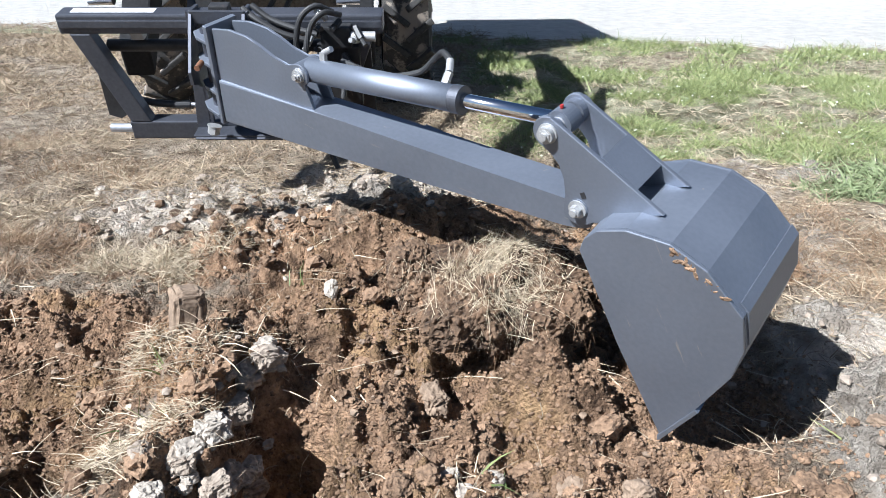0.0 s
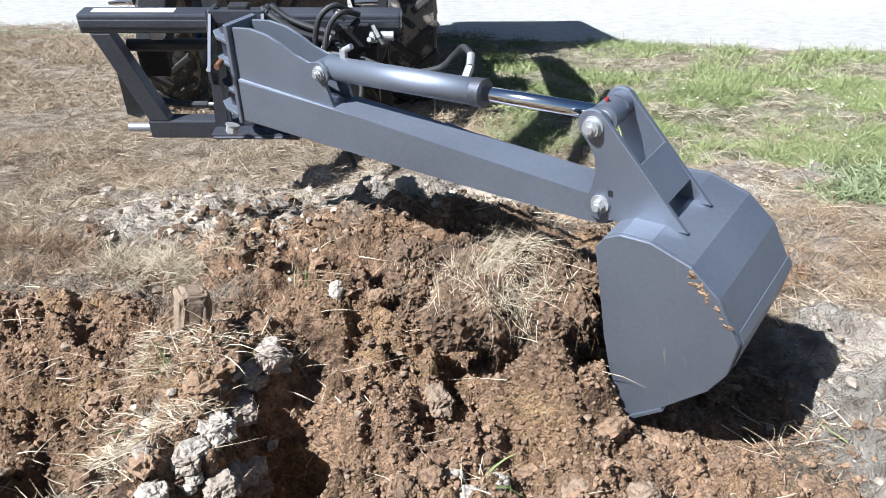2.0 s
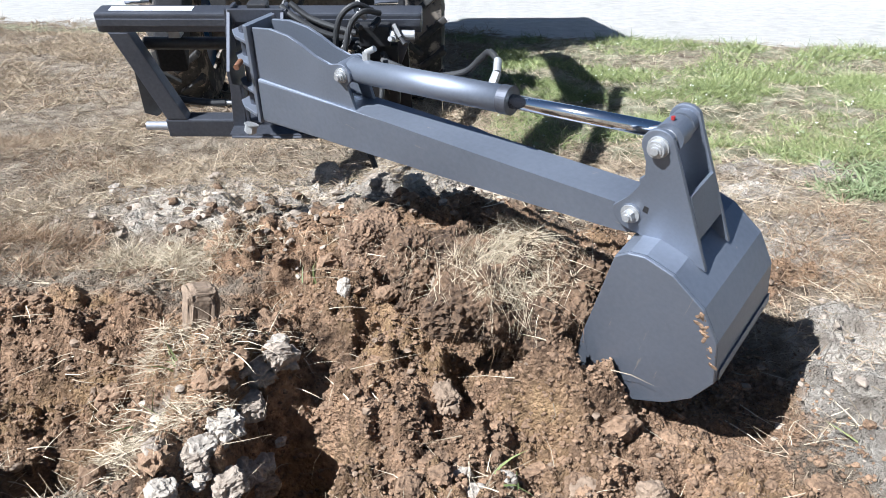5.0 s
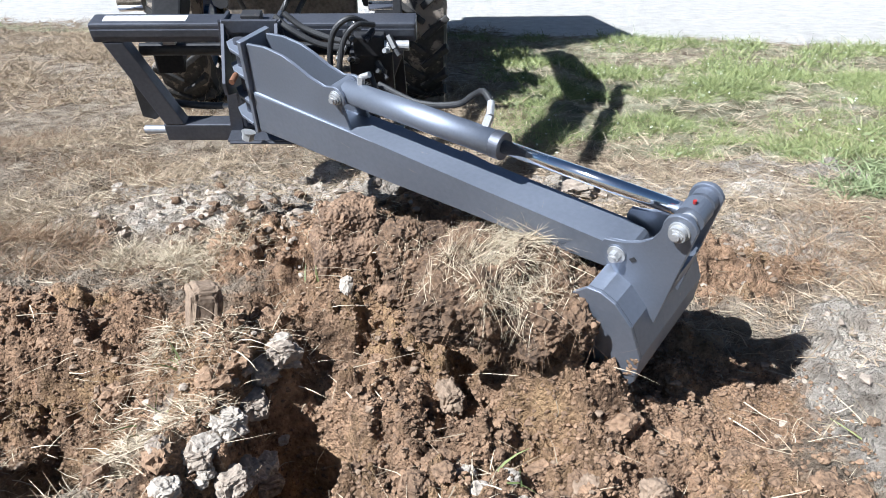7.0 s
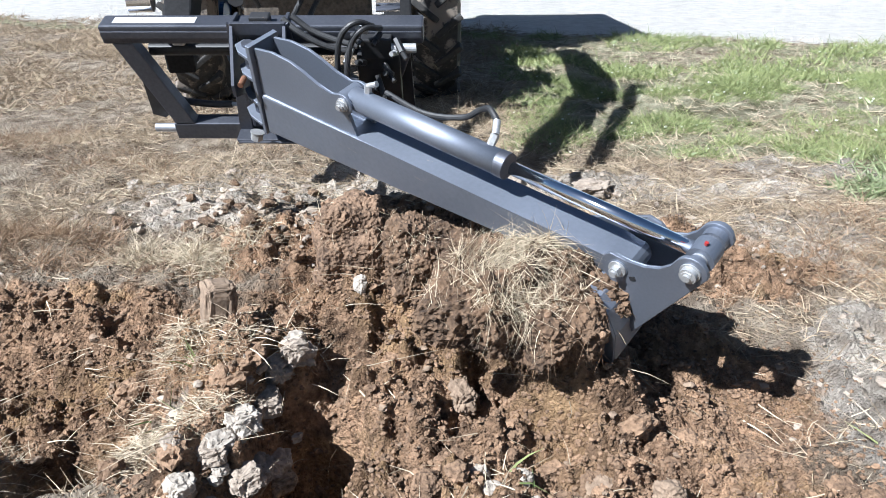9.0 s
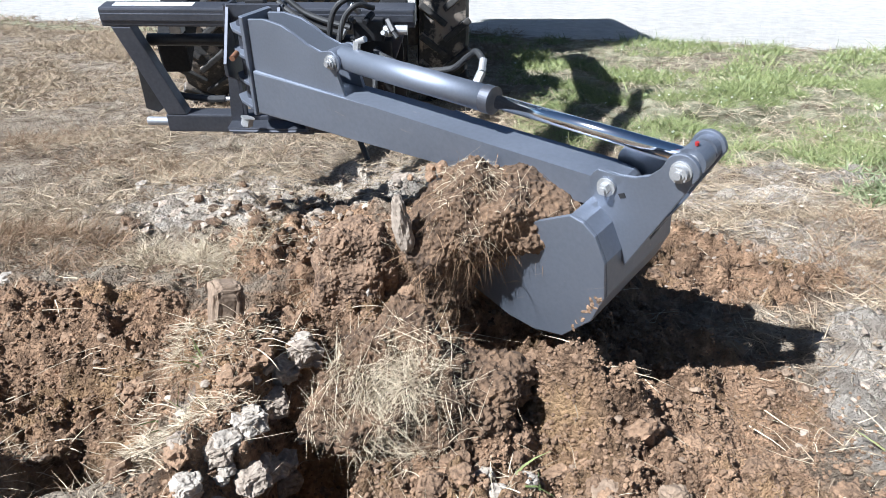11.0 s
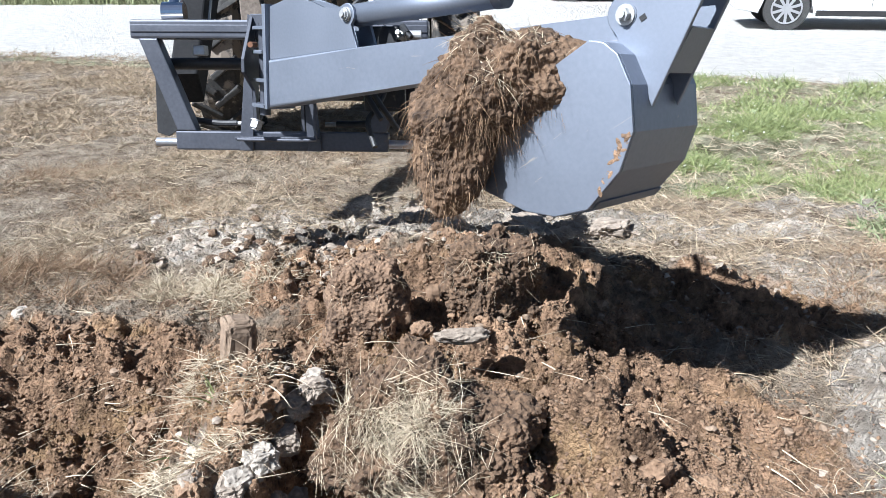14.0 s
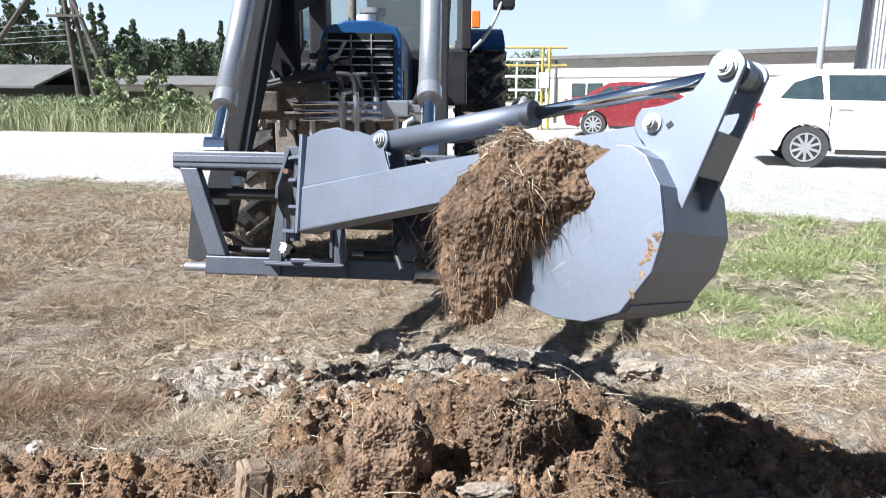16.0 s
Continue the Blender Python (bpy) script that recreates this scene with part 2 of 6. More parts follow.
    nt.links.new(tc.outputs["Object"], crumb.inputs["Vector"])
    both = add("ShaderNodeMath")
    both.operation, both.inputs[1].default_value = "MULTIPLY_ADD", -0.55
    nt.links.new(crumb.outputs["Distance"], both.inputs[0])
    nt.links.new(n.outputs["Fac"], both.inputs[2])
    nt.links.new(both.outputs[0], bp.inputs["Height"])
    nt.links.new(bp.outputs[0], b.inputs["Normal"])
    return m


def sky_backdrop_material():
    """Pale hazy sky, whiter towards the horizon, with faint soft cloud."""
    m = bpy.data.materials.new("hazy sky")
    m.use_nodes = True
    nt = m.node_tree
    nt.nodes.clear()
    add = nt.nodes.new
    out, em, tc = add("ShaderNodeOutputMaterial"), add("ShaderNodeEmission"), add("ShaderNodeTexCoord")
    sep, ramp, n, mix = add("ShaderNodeSeparateXYZ"), add("ShaderNodeValToRGB"), add("ShaderNodeTexNoise"), add("ShaderNodeMix")
    nt.links.new(tc.outputs["Object"], sep.inputs[0])
    sc = add("ShaderNodeMath")
    sc.operation, sc.inputs[1].default_value = "MULTIPLY", 1 / 700
    nt.links.new(sep.outputs["Z"], sc.inputs[0])
    nt.links.new(sc.outputs[0], ramp.inputs["Fac"])
    ramp.color_ramp.elements[0].color, ramp.color_ramp.elements[1].color = (0.44, 0.465, 0.48, 1), (0.22, 0.32, 0.43, 1)
    ramp.color_ramp.elements[1].position = 0.7
    n.inputs["Scale"].default_value, n.inputs["Detail"].default_value = 0.004, 6
    nt.links.new(tc.outputs["Object"], n.inputs["Vector"])
    r = add("ShaderNodeMapRange")
    r.inputs["From Min"].default_value, r.inputs["From Max"].default_value = 0.55, 0.75
    nt.links.new(n.outputs["Fac"], r.inputs["Value"])
    mix.data_type = "RGBA"
    nt.links.new(r.outputs[0], mix.inputs["Factor"])
    nt.links.new(ramp.outputs[0], mix.inputs["A"])
    mix.inputs["B"].default_value = (0.46, 0.47, 0.48, 1)
    nt.links.new(mix.outputs["Result"], em.inputs["Color"])
    nt.links.new(em.outputs[0], out.inputs["Surface"])
    return m


# ---- shape helpers ----
def thing(name, label, category, group="", at=None):
    ob = new(name)
    ob.empty_display_size = 0.2
    if at is not None:
        ob.matrix_world = at
    return tagged(ob, label, category, group)


K = 1.0  # size of the model being built against its drawing


def part(name, bm, mat, parent=None, label="", smooth=False):
    """Links a bmesh as one mesh object under a thing or a part."""
    if K != 1.0:
        bmesh.ops.scale(bm, vec=(K, K, K), verts=bm.verts)
    me = bpy.data.meshes.new(name)
    bmesh.ops.recalc_face_normals(bm, faces=bm.faces)
    if smooth:
        for f in bm.faces:
            f.smooth = True
    bm.to_mesh(me)
    bm.free()
    me.materials.append(mat)
    ob = new(name, me)
    if parent:
        ob.parent = parent
    if label:
        ob["label"] = label
    return ob


def pydata(name, verts, faces, mat, parent=None, smooth=False):
    me = bpy.data.meshes.new(name)
    me.from_pydata([tuple(v) for v in verts], [], [tuple(f) for f in faces])
    me.materials.append(mat)
    if smooth:
        me.polygons.foreach_set("use_smooth", [True] * len(me.polygons))
    me.update()
    ob = new(name, me)
    if parent:
        ob.parent = parent
    return ob


def add_box(bm, lo, hi, m=None, bevel=0.0):
    lo, hi = Vector(lo), Vector(hi)
    mm = Matrix.Translation((lo + hi) / 2) @ Matrix.Diagonal((*(hi - lo), 1))
    g = bmesh.ops.create_cube(bm, size=1, matrix=(m or Matrix()) @ mm)
    if bevel:
        es = {e for v in g["verts"] for e in v.link_edges}
        bmesh.ops.bevel(bm, geom=list(es), offset=bevel, segments=2, affect="EDGES", profile=0.6)
    return bm


def boxed(lo, hi, bevel=0.004, m=None):
    return add_box(bmesh.new(), lo, hi, m, bevel)


def add_cyl(bm, a, b, r, seg=24, r2=None, caps=True):
    a, b = Vector(a), Vector(b)
    m = Matrix.Translation((a + b) / 2) @ (b - a).to_track_quat("Z", "Y").to_matrix().to_4x4()
    bmesh.ops.create_cone(bm, cap_ends=caps, segments=seg, radius1=r, radius2=r if r2 is None else r2, depth=(b - a).length, matrix=m)
    return bm


def cyl(a, b, r, seg=24, r2=None):
    return add_cyl(bmesh.new(), a, b, r, seg, r2)


def add_prism(bm, poly, y0, y1, bevel=0.0, m=None):
    """A flat outline in x and z, from y0 to y1."""
    m = m or Matrix()
    v0 = [bm.verts.new(m @ Vector((x, y0, z))) for x, z in poly]
    v1 = [bm.verts.new(m @ Vector((x, y1, z))) for x, z in poly]
    fs = [bm.faces.new(v0), bm.faces.new(v1[::-1])]
    n = len(poly)
    for i in range(n):
        fs.append(bm.faces.new((v0[i], v0[(i + 1) % n], v1[(i + 1) % n], v1[i])))
    if bevel:
        es = {e for f in fs[:2] for e in f.edges}
        bmesh.ops.bevel(bm, geom=list(es), offset=bevel, segments=2, affect="EDGES", profile=0.5)
    return bm


def prism(poly, y0, y1, bevel=0.003, m=None):
    return add_prism(bmesh.new(), poly, y0, y1, bevel, m)


def arc(cx, cz, r, a0, a1, n=8):
    return [(cx + r * math.cos(radians(a0 + (a1 - a0) * i / n)), cz + r * math.sin(radians(a0 + (a1 - a0) * i / n))) for i in range(n + 1)]


def smooth_line(pts, n=8):
    """Catmull-Rom through points."""
    P = [Vector(p) for p in pts]
    P = [P[0] * 2 - P[1]] + P + [P[-1] * 2 - P[-2]]
    out = []
    for i in range(1, len(P) - 2):
        for k in range(n):
            t = k / n
            a, b, c, d = P[i - 1:i + 3]
            out.append(0.5 * (2 * b + (c - a) * t + (2 * a - 5 * b + 4 * c - d) * t * t + (3 * b - a - 3 * c + d) * t ** 3))
    return out + [P[-2]]


def add_tube(bm, pts, r, seg=10, n=8):
    line = smooth_line(pts, n) if n > 1 else [Vector(p) for p in pts]
    rings, up = [], Vector((0.13, 0.21, 0.97))
    for i, p in enumerate(line):
        d = (line[min(i + 1, len(line) - 1)] - line[max(i - 1, 0)]).normalized()
        s = d.cross(up).normalized()
        u = s.cross(d)
        rings.append([bm.verts.new(p + r * (math.cos(a) * s + math.sin(a) * u)) for a in [2 * math.pi * k / seg for k in range(seg)]])
    for a, b in zip(rings, rings[1:]):
        for k in range(seg):
            bm.faces.new((a[k], a[(k + 1) % seg], b[(k + 1) % seg], b[k]))
    bm.faces.new(rings[0])
    bm.faces.new(rings[-1][::-1])
    return bm


def tube(pts, r, seg=10, n=8):
    return add_tube(bmesh.new(), pts, r, seg, n)


def bolt(name, parent, at, axis=(0, -1, 0), r=0.024, nut_r=0.015, length=0.02, label="zinc-plated hex bolt head with washer"):
    a, d = Vector(at), Vector(axis).normalized()
    bm = cyl(a, a + d * 0.005, r, 24)
    add_cyl(bm, a + d * 0.005, a + d * (0.005 + length), nut_r, 6)
    add_cyl(bm, a + d * (0.005 + length), a + d * (0.013 + length), nut_r * 0.6, 12)
    return part(name, bm, M_ZINC, parent, label)


TABLE = np.random.RandomState(7).rand(256, 256)


def vnoise(x, y, seed=0):
    """Smooth value noise, -1 to 1, on arrays."""
    x, y = np.asarray(x, float) + 31.7 * seed, np.asarray(y, float) + 17.3 * seed
    i, j = np.floor(x).astype(int), np.floor(y).astype(int)
    fx, fy = x - i, y - j
    fx, fy = fx * fx * (3 - 2 * fx), fy * fy * (3 - 2 * fy)
    g = lambda a, b: TABLE[a % 256, b % 256]
    return 2 * ((g(i, j) * (1 - fx) + g(i + 1, j) * fx) * (1 - fy) + (g(i, j + 1) * (1 - fx) + g(i + 1, j + 1) * fx) * fy) - 1


def fbm(x, y, freq, octaves=4, seed=0):
    s, a = 0, 1.0
    for k in range(octaves):
        s = s + a * vnoise(x * freq * 2.03 ** k, y * freq * 2.03 ** k, seed + k)
        a *= 0.5
    return s


# ---- ground ----
def blob(x, y, cx, cy, rx, ry, turn=0.0, p=2.0):
    c, s = math.cos(radians(turn)), math.sin(radians(turn))
    u, v = ((x - cx) * c + (y - cy) * s) / rx, (-(x - cx) * s + (y - cy) * c) / ry
    return np.exp(-np.power(u * u + v * v, p / 2))


S = 0.73  # the digging place is drawn larger than it is


def covers(x, y):
    """How much of the ground is dug soil, pale clay, green turf and gravel."""
    tx, ty = x, y
    x, y = x / S, y / S
    soil = np.maximum.reduce([blob(x, y, -0.05, 2.45, 0.95, 0.72, 0, 4), blob(x, y, -1.65, 2.28, 1.1, 0.45, -4, 4), blob(x, y, 0.2, 1.6, 0.88, 0.7, 0, 4),
                              blob(x, y, 0.82, 2.05, 0.36, 0.36, 10, 4), blob(x, y, -0.5, 1.7, 0.5, 0.6, 0, 4), blob(x, y, -0.9, 3.0, 0.5, 0.28, 0, 4), 0.85 * blob(x, y, 1.05, 3.0, 0.62, 0.4, 0, 4)])
    clay = np.maximum.reduce([1.8 * blob(x, y, 1.58, 1.85, 0.46, 0.75, 0, 6), 0.82 * blob(x, y, -0.9, 3.85, 1.15, 0.85, -10, 4), 0.8 * blob(x, y, 0.75, 4.05, 1.3, 0.3, -4, 4),
                              0.95 * blob(x, y, -0.88, 2.08, 0.26, 0.2, 10, 4), 0.8 * blob(x, y, -0.2, 3.95, 0.35, 0.2, 0, 4), 0.65 * blob(x, y, 1.4, 3.2, 0.8, 0.5, 0, 4), 0.95 * blob(x, y, 2.1, 4.35, 0.75, 0.22, -6, 3),
                              0.6 * blob(x, y, -0.62, 2.75, 0.16, 0.14, 0, 2), 0.5 * blob(x, y, 3.4, 5.6, 1.2, 0.4, 0, 2)])
    clay = clay * np.clip(0.95 + 0.55 * fbm(x, y, 2.6, 4, 91), 0.3, 1.1)
    x, y = tx, ty
    edge = 7.5 - 0.21 * x + 0.25 * vnoise(x * 0.9, y * 0.3, 3)
    gravel = np.clip((y - edge) / 0.9 + 0.5, 0, 1)
    green = np.clip((x + 0.12 + 0.2 * vnoise(x, y * 1.3, 5)) / 0.5, 0, 1) * np.clip((y - 3.3 + 0.1 * x) / 0.25, 0, 1)
    green = np.maximum(green * (0.62 + 0.2 * vnoise(x * 1.1, y * 1.1, 8)), 0.75 * np.clip((y - edge + 0.75) / 0.3, 0, 1) * np.clip((edge - y + 0.1) / 0.3, 0, 1))
    far = np.clip((y - 18.4) / 0.6, 0, 1) * np.clip((-3.0 - x) / 2.0, 0, 1)
    gravel = gravel * (1 - far)
    green = np.maximum(green * (1 - gravel), far)
    green = np.maximum(green, np.clip((y - 42) / 6, 0, 1))
    return soil, clay * (1 - gravel), green, np.clip(gravel - np.clip((y - 40) / 8, 0, 1), 0, 1)


def height(x, y):
    x, y = np.asarray(x, float), np.asarray(y, float)
    soil, clay, green, gravel = covers(x, y)
    tx, ty = x, y
    x, y = x / S, y / S
    z = 0.035 * fbm(x, y, 0.7, 3, 1) * (1 - 0.6 * gravel)
    near = np.clip((9 - y) / 3, 0, 1)
    z = z + near * 0.03 * fbm(x, y, 5, 5, 4)
    # heap behind the digging place, loose soil before it
    z = z + 0.25 * blob(x, y, 0.05, 3.12, 0.62, 0.4, -6, 2.6) + 0.1 * blob(x, y, 0.0, 2.5, 0.6, 0.45, 0, 3) + 0.09 * blob(x, y, -0.62, 2.95, 0.5, 0.3, 0, 3)
    z = z + 0.05 * blob(x, y, -0.75, 3.2, 0.35, 0.25, 0, 2)
    # bank and trench on the left, hole in front, scraped patch
    z = z - 0.3 * blob(x, y, -2.0, 2.12, 1.0, 0.3, -6, 4) + 0.06 * blob(x, y, -1.5, 2.75, 0.6, 0.2, -4, 2) - 0.42 * blob(x + 0.04 * vnoise(x * 7, y * 7, 15), y, -1.3, 1.76, 0.2, 0.2, 10, 5) + 0.08 * blob(x, y, -1.55, 1.75, 0.12, 0.2, 0, 3)
    z = z - 0.52 * blob(x + 0.03 * vnoise(x * 9, y * 9, 13), y + 0.03 * vnoise(x * 9, y * 9, 14), -0.49, 1.8, 0.16, 0.2, -10, 6) + 0.16 * blob(x, y, -0.78, 1.84, 0.14, 0.26, -8, 3) - 0.12 * blob(x, y, -0.45, 1.45, 0.3, 0.25, 0, 4)
    z = z + 0.15 * blob(x, y, -0.9, 2.1, 0.26, 0.2, 10, 4) - 0.07 * blob(x, y, 0.86, 2.02, 0.4, 0.3, 10, 4)
    z = z + 0.04 * blob(x, y, 1.2, 1.5, 0.25, 0.2, 0, 2) + 0.11 * blob(x, y, 0.36, 1.98, 0.24, 0.15, -20, 3) + 0.1 * blob(x, y, 0.42, 1.93, 0.13, 0.1, 0, 3)
    lump = np.abs(fbm(x, y, 4.5, 4, 11))
    soil = soil * (1 - 0.7 * blob(x, y, 0.92, 1.98, 0.4, 0.28, 10, 4))
    z = z + soil * (0.095 * lump - 0.042 + 0.05 * fbm(x, y, 12, 4, 21) + 0.05 * np.abs(fbm(x, y, 20, 3, 25)) + 0.02 * np.abs(fbm(x, y, 43, 2, 27)) - 0.025) + clay * (0.075 * lump + 0.016 * fbm(x, y, 17, 3, 31) + 0.018 * np.abs(fbm(x, y, 26, 2, 35)))
    return z * S


def spread(a, b, step, grow, stop):
    mid = list(np.arange(a, b, step))
    s, hi = step, [mid[-1]]
    while hi[-1] < stop:
        s *= grow
        hi.append(hi[-1] + s)
    return mid, hi[1:]


mx, hx = spread(-1.8, 1.8, 0.008, 1.085, 900)
gx = np.array([-v for v in hx[::-1]] + mx + hx)
my, hy = spread(0.85, 2.9, 0.008, 1.03, 1500)
gy = np.array([-60, -20, -6, -2, 0, 0.4, 0.6] + my + hy)
GX, GY = np.meshgrid(gx, gy)
GZ = height(GX, GY)
nx, ny = len(gx), len(gy)
me = bpy.data.meshes.new("ground")
verts = np.stack([GX, GY, GZ], -1).reshape(-1, 3)
idx = np.arange(nx * ny).reshape(ny, nx)
quads = np.stack([idx[:-1, :-1], idx[:-1, 1:], idx[1:, 1:], idx[1:, :-1]], -1).reshape(-1, 4)
me.from_pydata(verts.tolist(), [], quads.tolist())
for name, values in zip(("soil", "clay", "green", "gravel"), covers(GX, GY)):
    me.attributes.new(name, "FLOAT", "POINT").data.foreach_set("value", values.ravel().astype(np.float32))
me.polygons.foreach_set("use_smooth", [True] * len(me.polygons))
me.materials.append(ground_material())
tagged(new("ground", me), "dug brown soil, dry turf, green turf and pale gravel yard", "ground", kind="structure")

RNG = np.random.RandomState(4)


# ---- scattered stuff ----
def ribbons(base, direction, length, width, droop, segs=3):
    """Thin bent blades from arrays: base points, directions, lengths, widths and how far each tip sinks."""
    n = len(base)
    d = direction / np.linalg.norm(direction, axis=1, keepdims=True)
    side = np.cross(d, RNG.normal(size=(n, 3)))
    side /= np.linalg.norm(side, axis=1, keepdims=True) + 1e-9
    V = np.empty((n, 2 * segs + 1, 3))
    bend = RNG.normal(size=(n, 3)) * (length * 0.22)[:, None]
    bend[:, 2] *= 0.4
    for k in range(segs + 1):
        t = k / segs
        c = base + d * (length * t)[:, None] + bend * t * t
        c[:, 2] -= droop * t * t
        w = (width * (1 - 0.75 * t))[:, None]
        if k < segs:
            V[:, 2 * k], V[:, 2 * k + 1] = c - side * w, c + side * w
        else:
            V[:, 2 * segs] = c
    faces = []
    off = np.arange(n) * (2 * segs + 1)
    F = [np.stack([off + 2 * k, off + 2 * k + 1, off + 2 * k + 3, off + 2 * k + 2], 1) for k in range(segs - 1)]
    T = np.stack([off + 2 * segs - 2, off + 2 * segs - 1, off + 2 * segs], 1)
    for f in F:
        faces += f.tolist()
    return V.reshape(-1, 3), faces + T.tolist()


def blades(name, x, y, length, width, lean, mat, label, category, lift=0.0, segs=3, droop=0.35):
    n = len(x)
    z = height(x, y) + lift
    a = RNG.uniform(0, 2 * math.pi, n)
    d = np.stack([np.cos(a) * lean, np.sin(a) * lean, np.ones(n)], 1)
    v, f = ribbons(np.stack([x, y, z - 0.005], 1), d, length, width, length * droop * RNG.uniform(0.2, 1.2, n), segs)
    return tagged(pydata(name, v, f, mat), label, category, kind="stuff")


def scatter(n, x0, x1, y0, y1, keep, power=1.0):
    x = RNG.uniform(x0, x1, n)
    y = y0 + (y1 - y0) * RNG.uniform(0, 1, n) ** power
    k = RNG.uniform(0, 1, n) < keep(x, y)
    return x[k] * S, y[k] * S


def dry_keep(x, y):
    soil, clay, green, gravel = covers(x * S, y * S)
    patch = np.clip(0.55 + 0.75 * fbm(x, y, 1.6, 3, 41), 0.03, 1)
    return patch * np.clip(1 - 1.5 * soil, 0, 1) * (1 - 0.8 * clay) * (1 - gravel) * (1 - np.clip(green * 1.3, 0, 0.9))


def green_keep(x, y):
    soil, clay, green, gravel = covers(x * S, y * S)
    return np.clip(0.27 + 1.5 * fbm(x, y, 2.3, 4, 51), 0, 1) * np.clip(green * 1.4 - 0.25, 0, 1) * np.clip(1 - soil, 0, 1) * (1 - 0.7 * clay)


x, y = scatter(420000, -4.2, 2.9, 1.5, 5.8, dry_keep)
n = len(x)
blades("dry_grass", x, y, RNG.uniform(0.02, 0.11, n), RNG.uniform(0.0007, 0.0017, n), RNG.uniform(0.4, 4.5, n), M_DRY, "matted dry brown grass on the field", "dry grass", 0, 2)
x, y = scatter(190000, -9.5, 0.6, 5.6, 12.5, dry_keep)
n = len(x)
blades("far_dry_grass", x, y, RNG.uniform(0.03, 0.14, n), RNG.uniform(0.0016, 0.0034, n), RNG.uniform(0.4, 3.5, n), M_DRY, "dry brown meadow grass towards the gravel", "dry grass", 0, 2)
x, y = scatter(60000, -4.2, -0.9, 2.6, 6.5, lambda x, y: np.clip(0.9 * fbm(x, y, 1.3, 3, 81) + 0.15, 0, 1) * dry_keep(x, y))
n = len(x)
blades("rusty_grass", x, y, RNG.uniform(0.05, 0.15, n), RNG.uniform(0.0007, 0.0016, n), RNG.uniform(0.3, 1.8, n), M_RUSTY, "rust-brown dry grass tufts on the field", "dry grass", 0, 2)
x, y = scatter(2600, -4.0, 3.0, 1.4, 6.5, lambda x, y: np.clip(dry_keep(x, y) - 0.1, 0, 1))
n = len(x)
blades("tall_dry_stalks", x, y, RNG.uniform(0.1, 0.28, n), RNG.uniform(0.0009, 0.0017, n), RNG.uniform(0.2, 1.4, n), M_STRAW, "single bleached stalks standing in the dry grass", "dry grass")
x, y = scatter(30000, -4.5, 3.5, 1.2, 6, lambda x, y: np.clip(dry_keep(x, y) + 0.1 * covers(x * S, y * S)[0], 0, 1))
n = len(x)
blades("loose_straw", x, y, RNG.uniform(0.05, 0.16, n), RNG.uniform(0.0009, 0.002, n), RNG.uniform(4, 14, n), M_STRAW, "pale loose straw lying on the soil", "straw", 0.008, 2, 0.1)
x, y = scatter(26000, -2.0, 1.6, 1.2, 3.5, lambda x, y: np.clip(blob(x, y, -1.15, 2.95, 0.35, 0.2, 0, 4) + 0.45 * blob(x, y, -0.85, 1.95, 0.3, 0.3, 0, 3) + 0.5 * blob(x, y, -0.62, 2.3, 0.12, 0.14)
                                                               + blob(x, y, 0.1, 1.6, 0.13, 0.1, 0, 3) + 0.8 * blob(x, y, 1.3, 1.85, 0.25, 0.12) + blob(x, y, -1.5, 1.75, 0.4, 0.25, 0, 4) + 0.35 * blob(x, y, -0.4, 2.95, 0.25, 0.12) + 0.3 * blob(x, y, 0.25, 3.2, 0.4, 0.15) + 0.4 * blob(x, y, -0.72, 2.55, 0.12, 0.12), 0, 1))
n = len(x)
blades("straw_tufts", x, y, RNG.uniform(0.04, 0.13, n), RNG.uniform(0.0008, 0.0017, n), RNG.uniform(0.7, 5, n), M_STRAW, "tufts of bleached straw on broken turf", "straw", 0.0, 3, 0.5)
x, y = scatter(28000, -1.35, -0.3, 1.5, 2.45, lambda x, y: np.clip(blob(x, y, -0.95, 1.95, 0.24, 0.3, -10, 4) * (0.45 + 1.3 * fbm(x, y, 5, 3, 47)), 0, 1))
n = len(x)
blades("straw_mat", x, y, RNG.uniform(0.02, 0.08, n), RNG.uniform(0.0005, 0.0012, n), RNG.uniform(1.5, 10, n), M_STRAW, "bleached straw mat over pale clay lumps", "straw", 0.016, 3, 0.4)
x, y = scatter(30000, -1.75, -0.75, 2.7, 3.35, lambda x, y: np.clip(blob(x, y, -1.25, 2.98, 0.26, 0.15, 0, 3) * (0.6 + 1.2 * fbm(x, y, 6, 2, 48)), 0, 1))
n = len(x)
blades("bleached_tuft", x, y, RNG.uniform(0.04, 0.16, n), RNG.uniform(0.0006, 0.0014, n), RNG.uniform(0.3, 2.2, n), M_STRAW, "dense bleached grass tuft on the bank edge", "dry grass", 0, 3, 0.5)
x, y = scatter(90000, -3.0, 2.6, 2.55, 3.7, lambda x, y: np.clip((blob(x, y, -2.05, 3.05, 0.35, 0.2, 0, 3) + blob(x, y, -2.7, 3.1, 0.3, 0.2, 0, 3) + 0.3 * blob(x, y, 1.9, 3.1, 0.55, 0.5, 0, 3)) * (0.6 + 1.2 * fbm(x, y, 6, 2, 49)), 0, 1))
n = len(x)
blades("rusty_tuft", x, y, RNG.uniform(0.05, 0.17, n), RNG.uniform(0.0006, 0.0014, n), RNG.uniform(0.3, 1.8, n), M_RUSTY, "dense rust-brown grass tufts on the bank edge", "dry grass", 0, 3, 0.5)
x, y = scatter(260000, -0.5, 5.0, 4.1, 7.2, green_keep)
n = len(x)
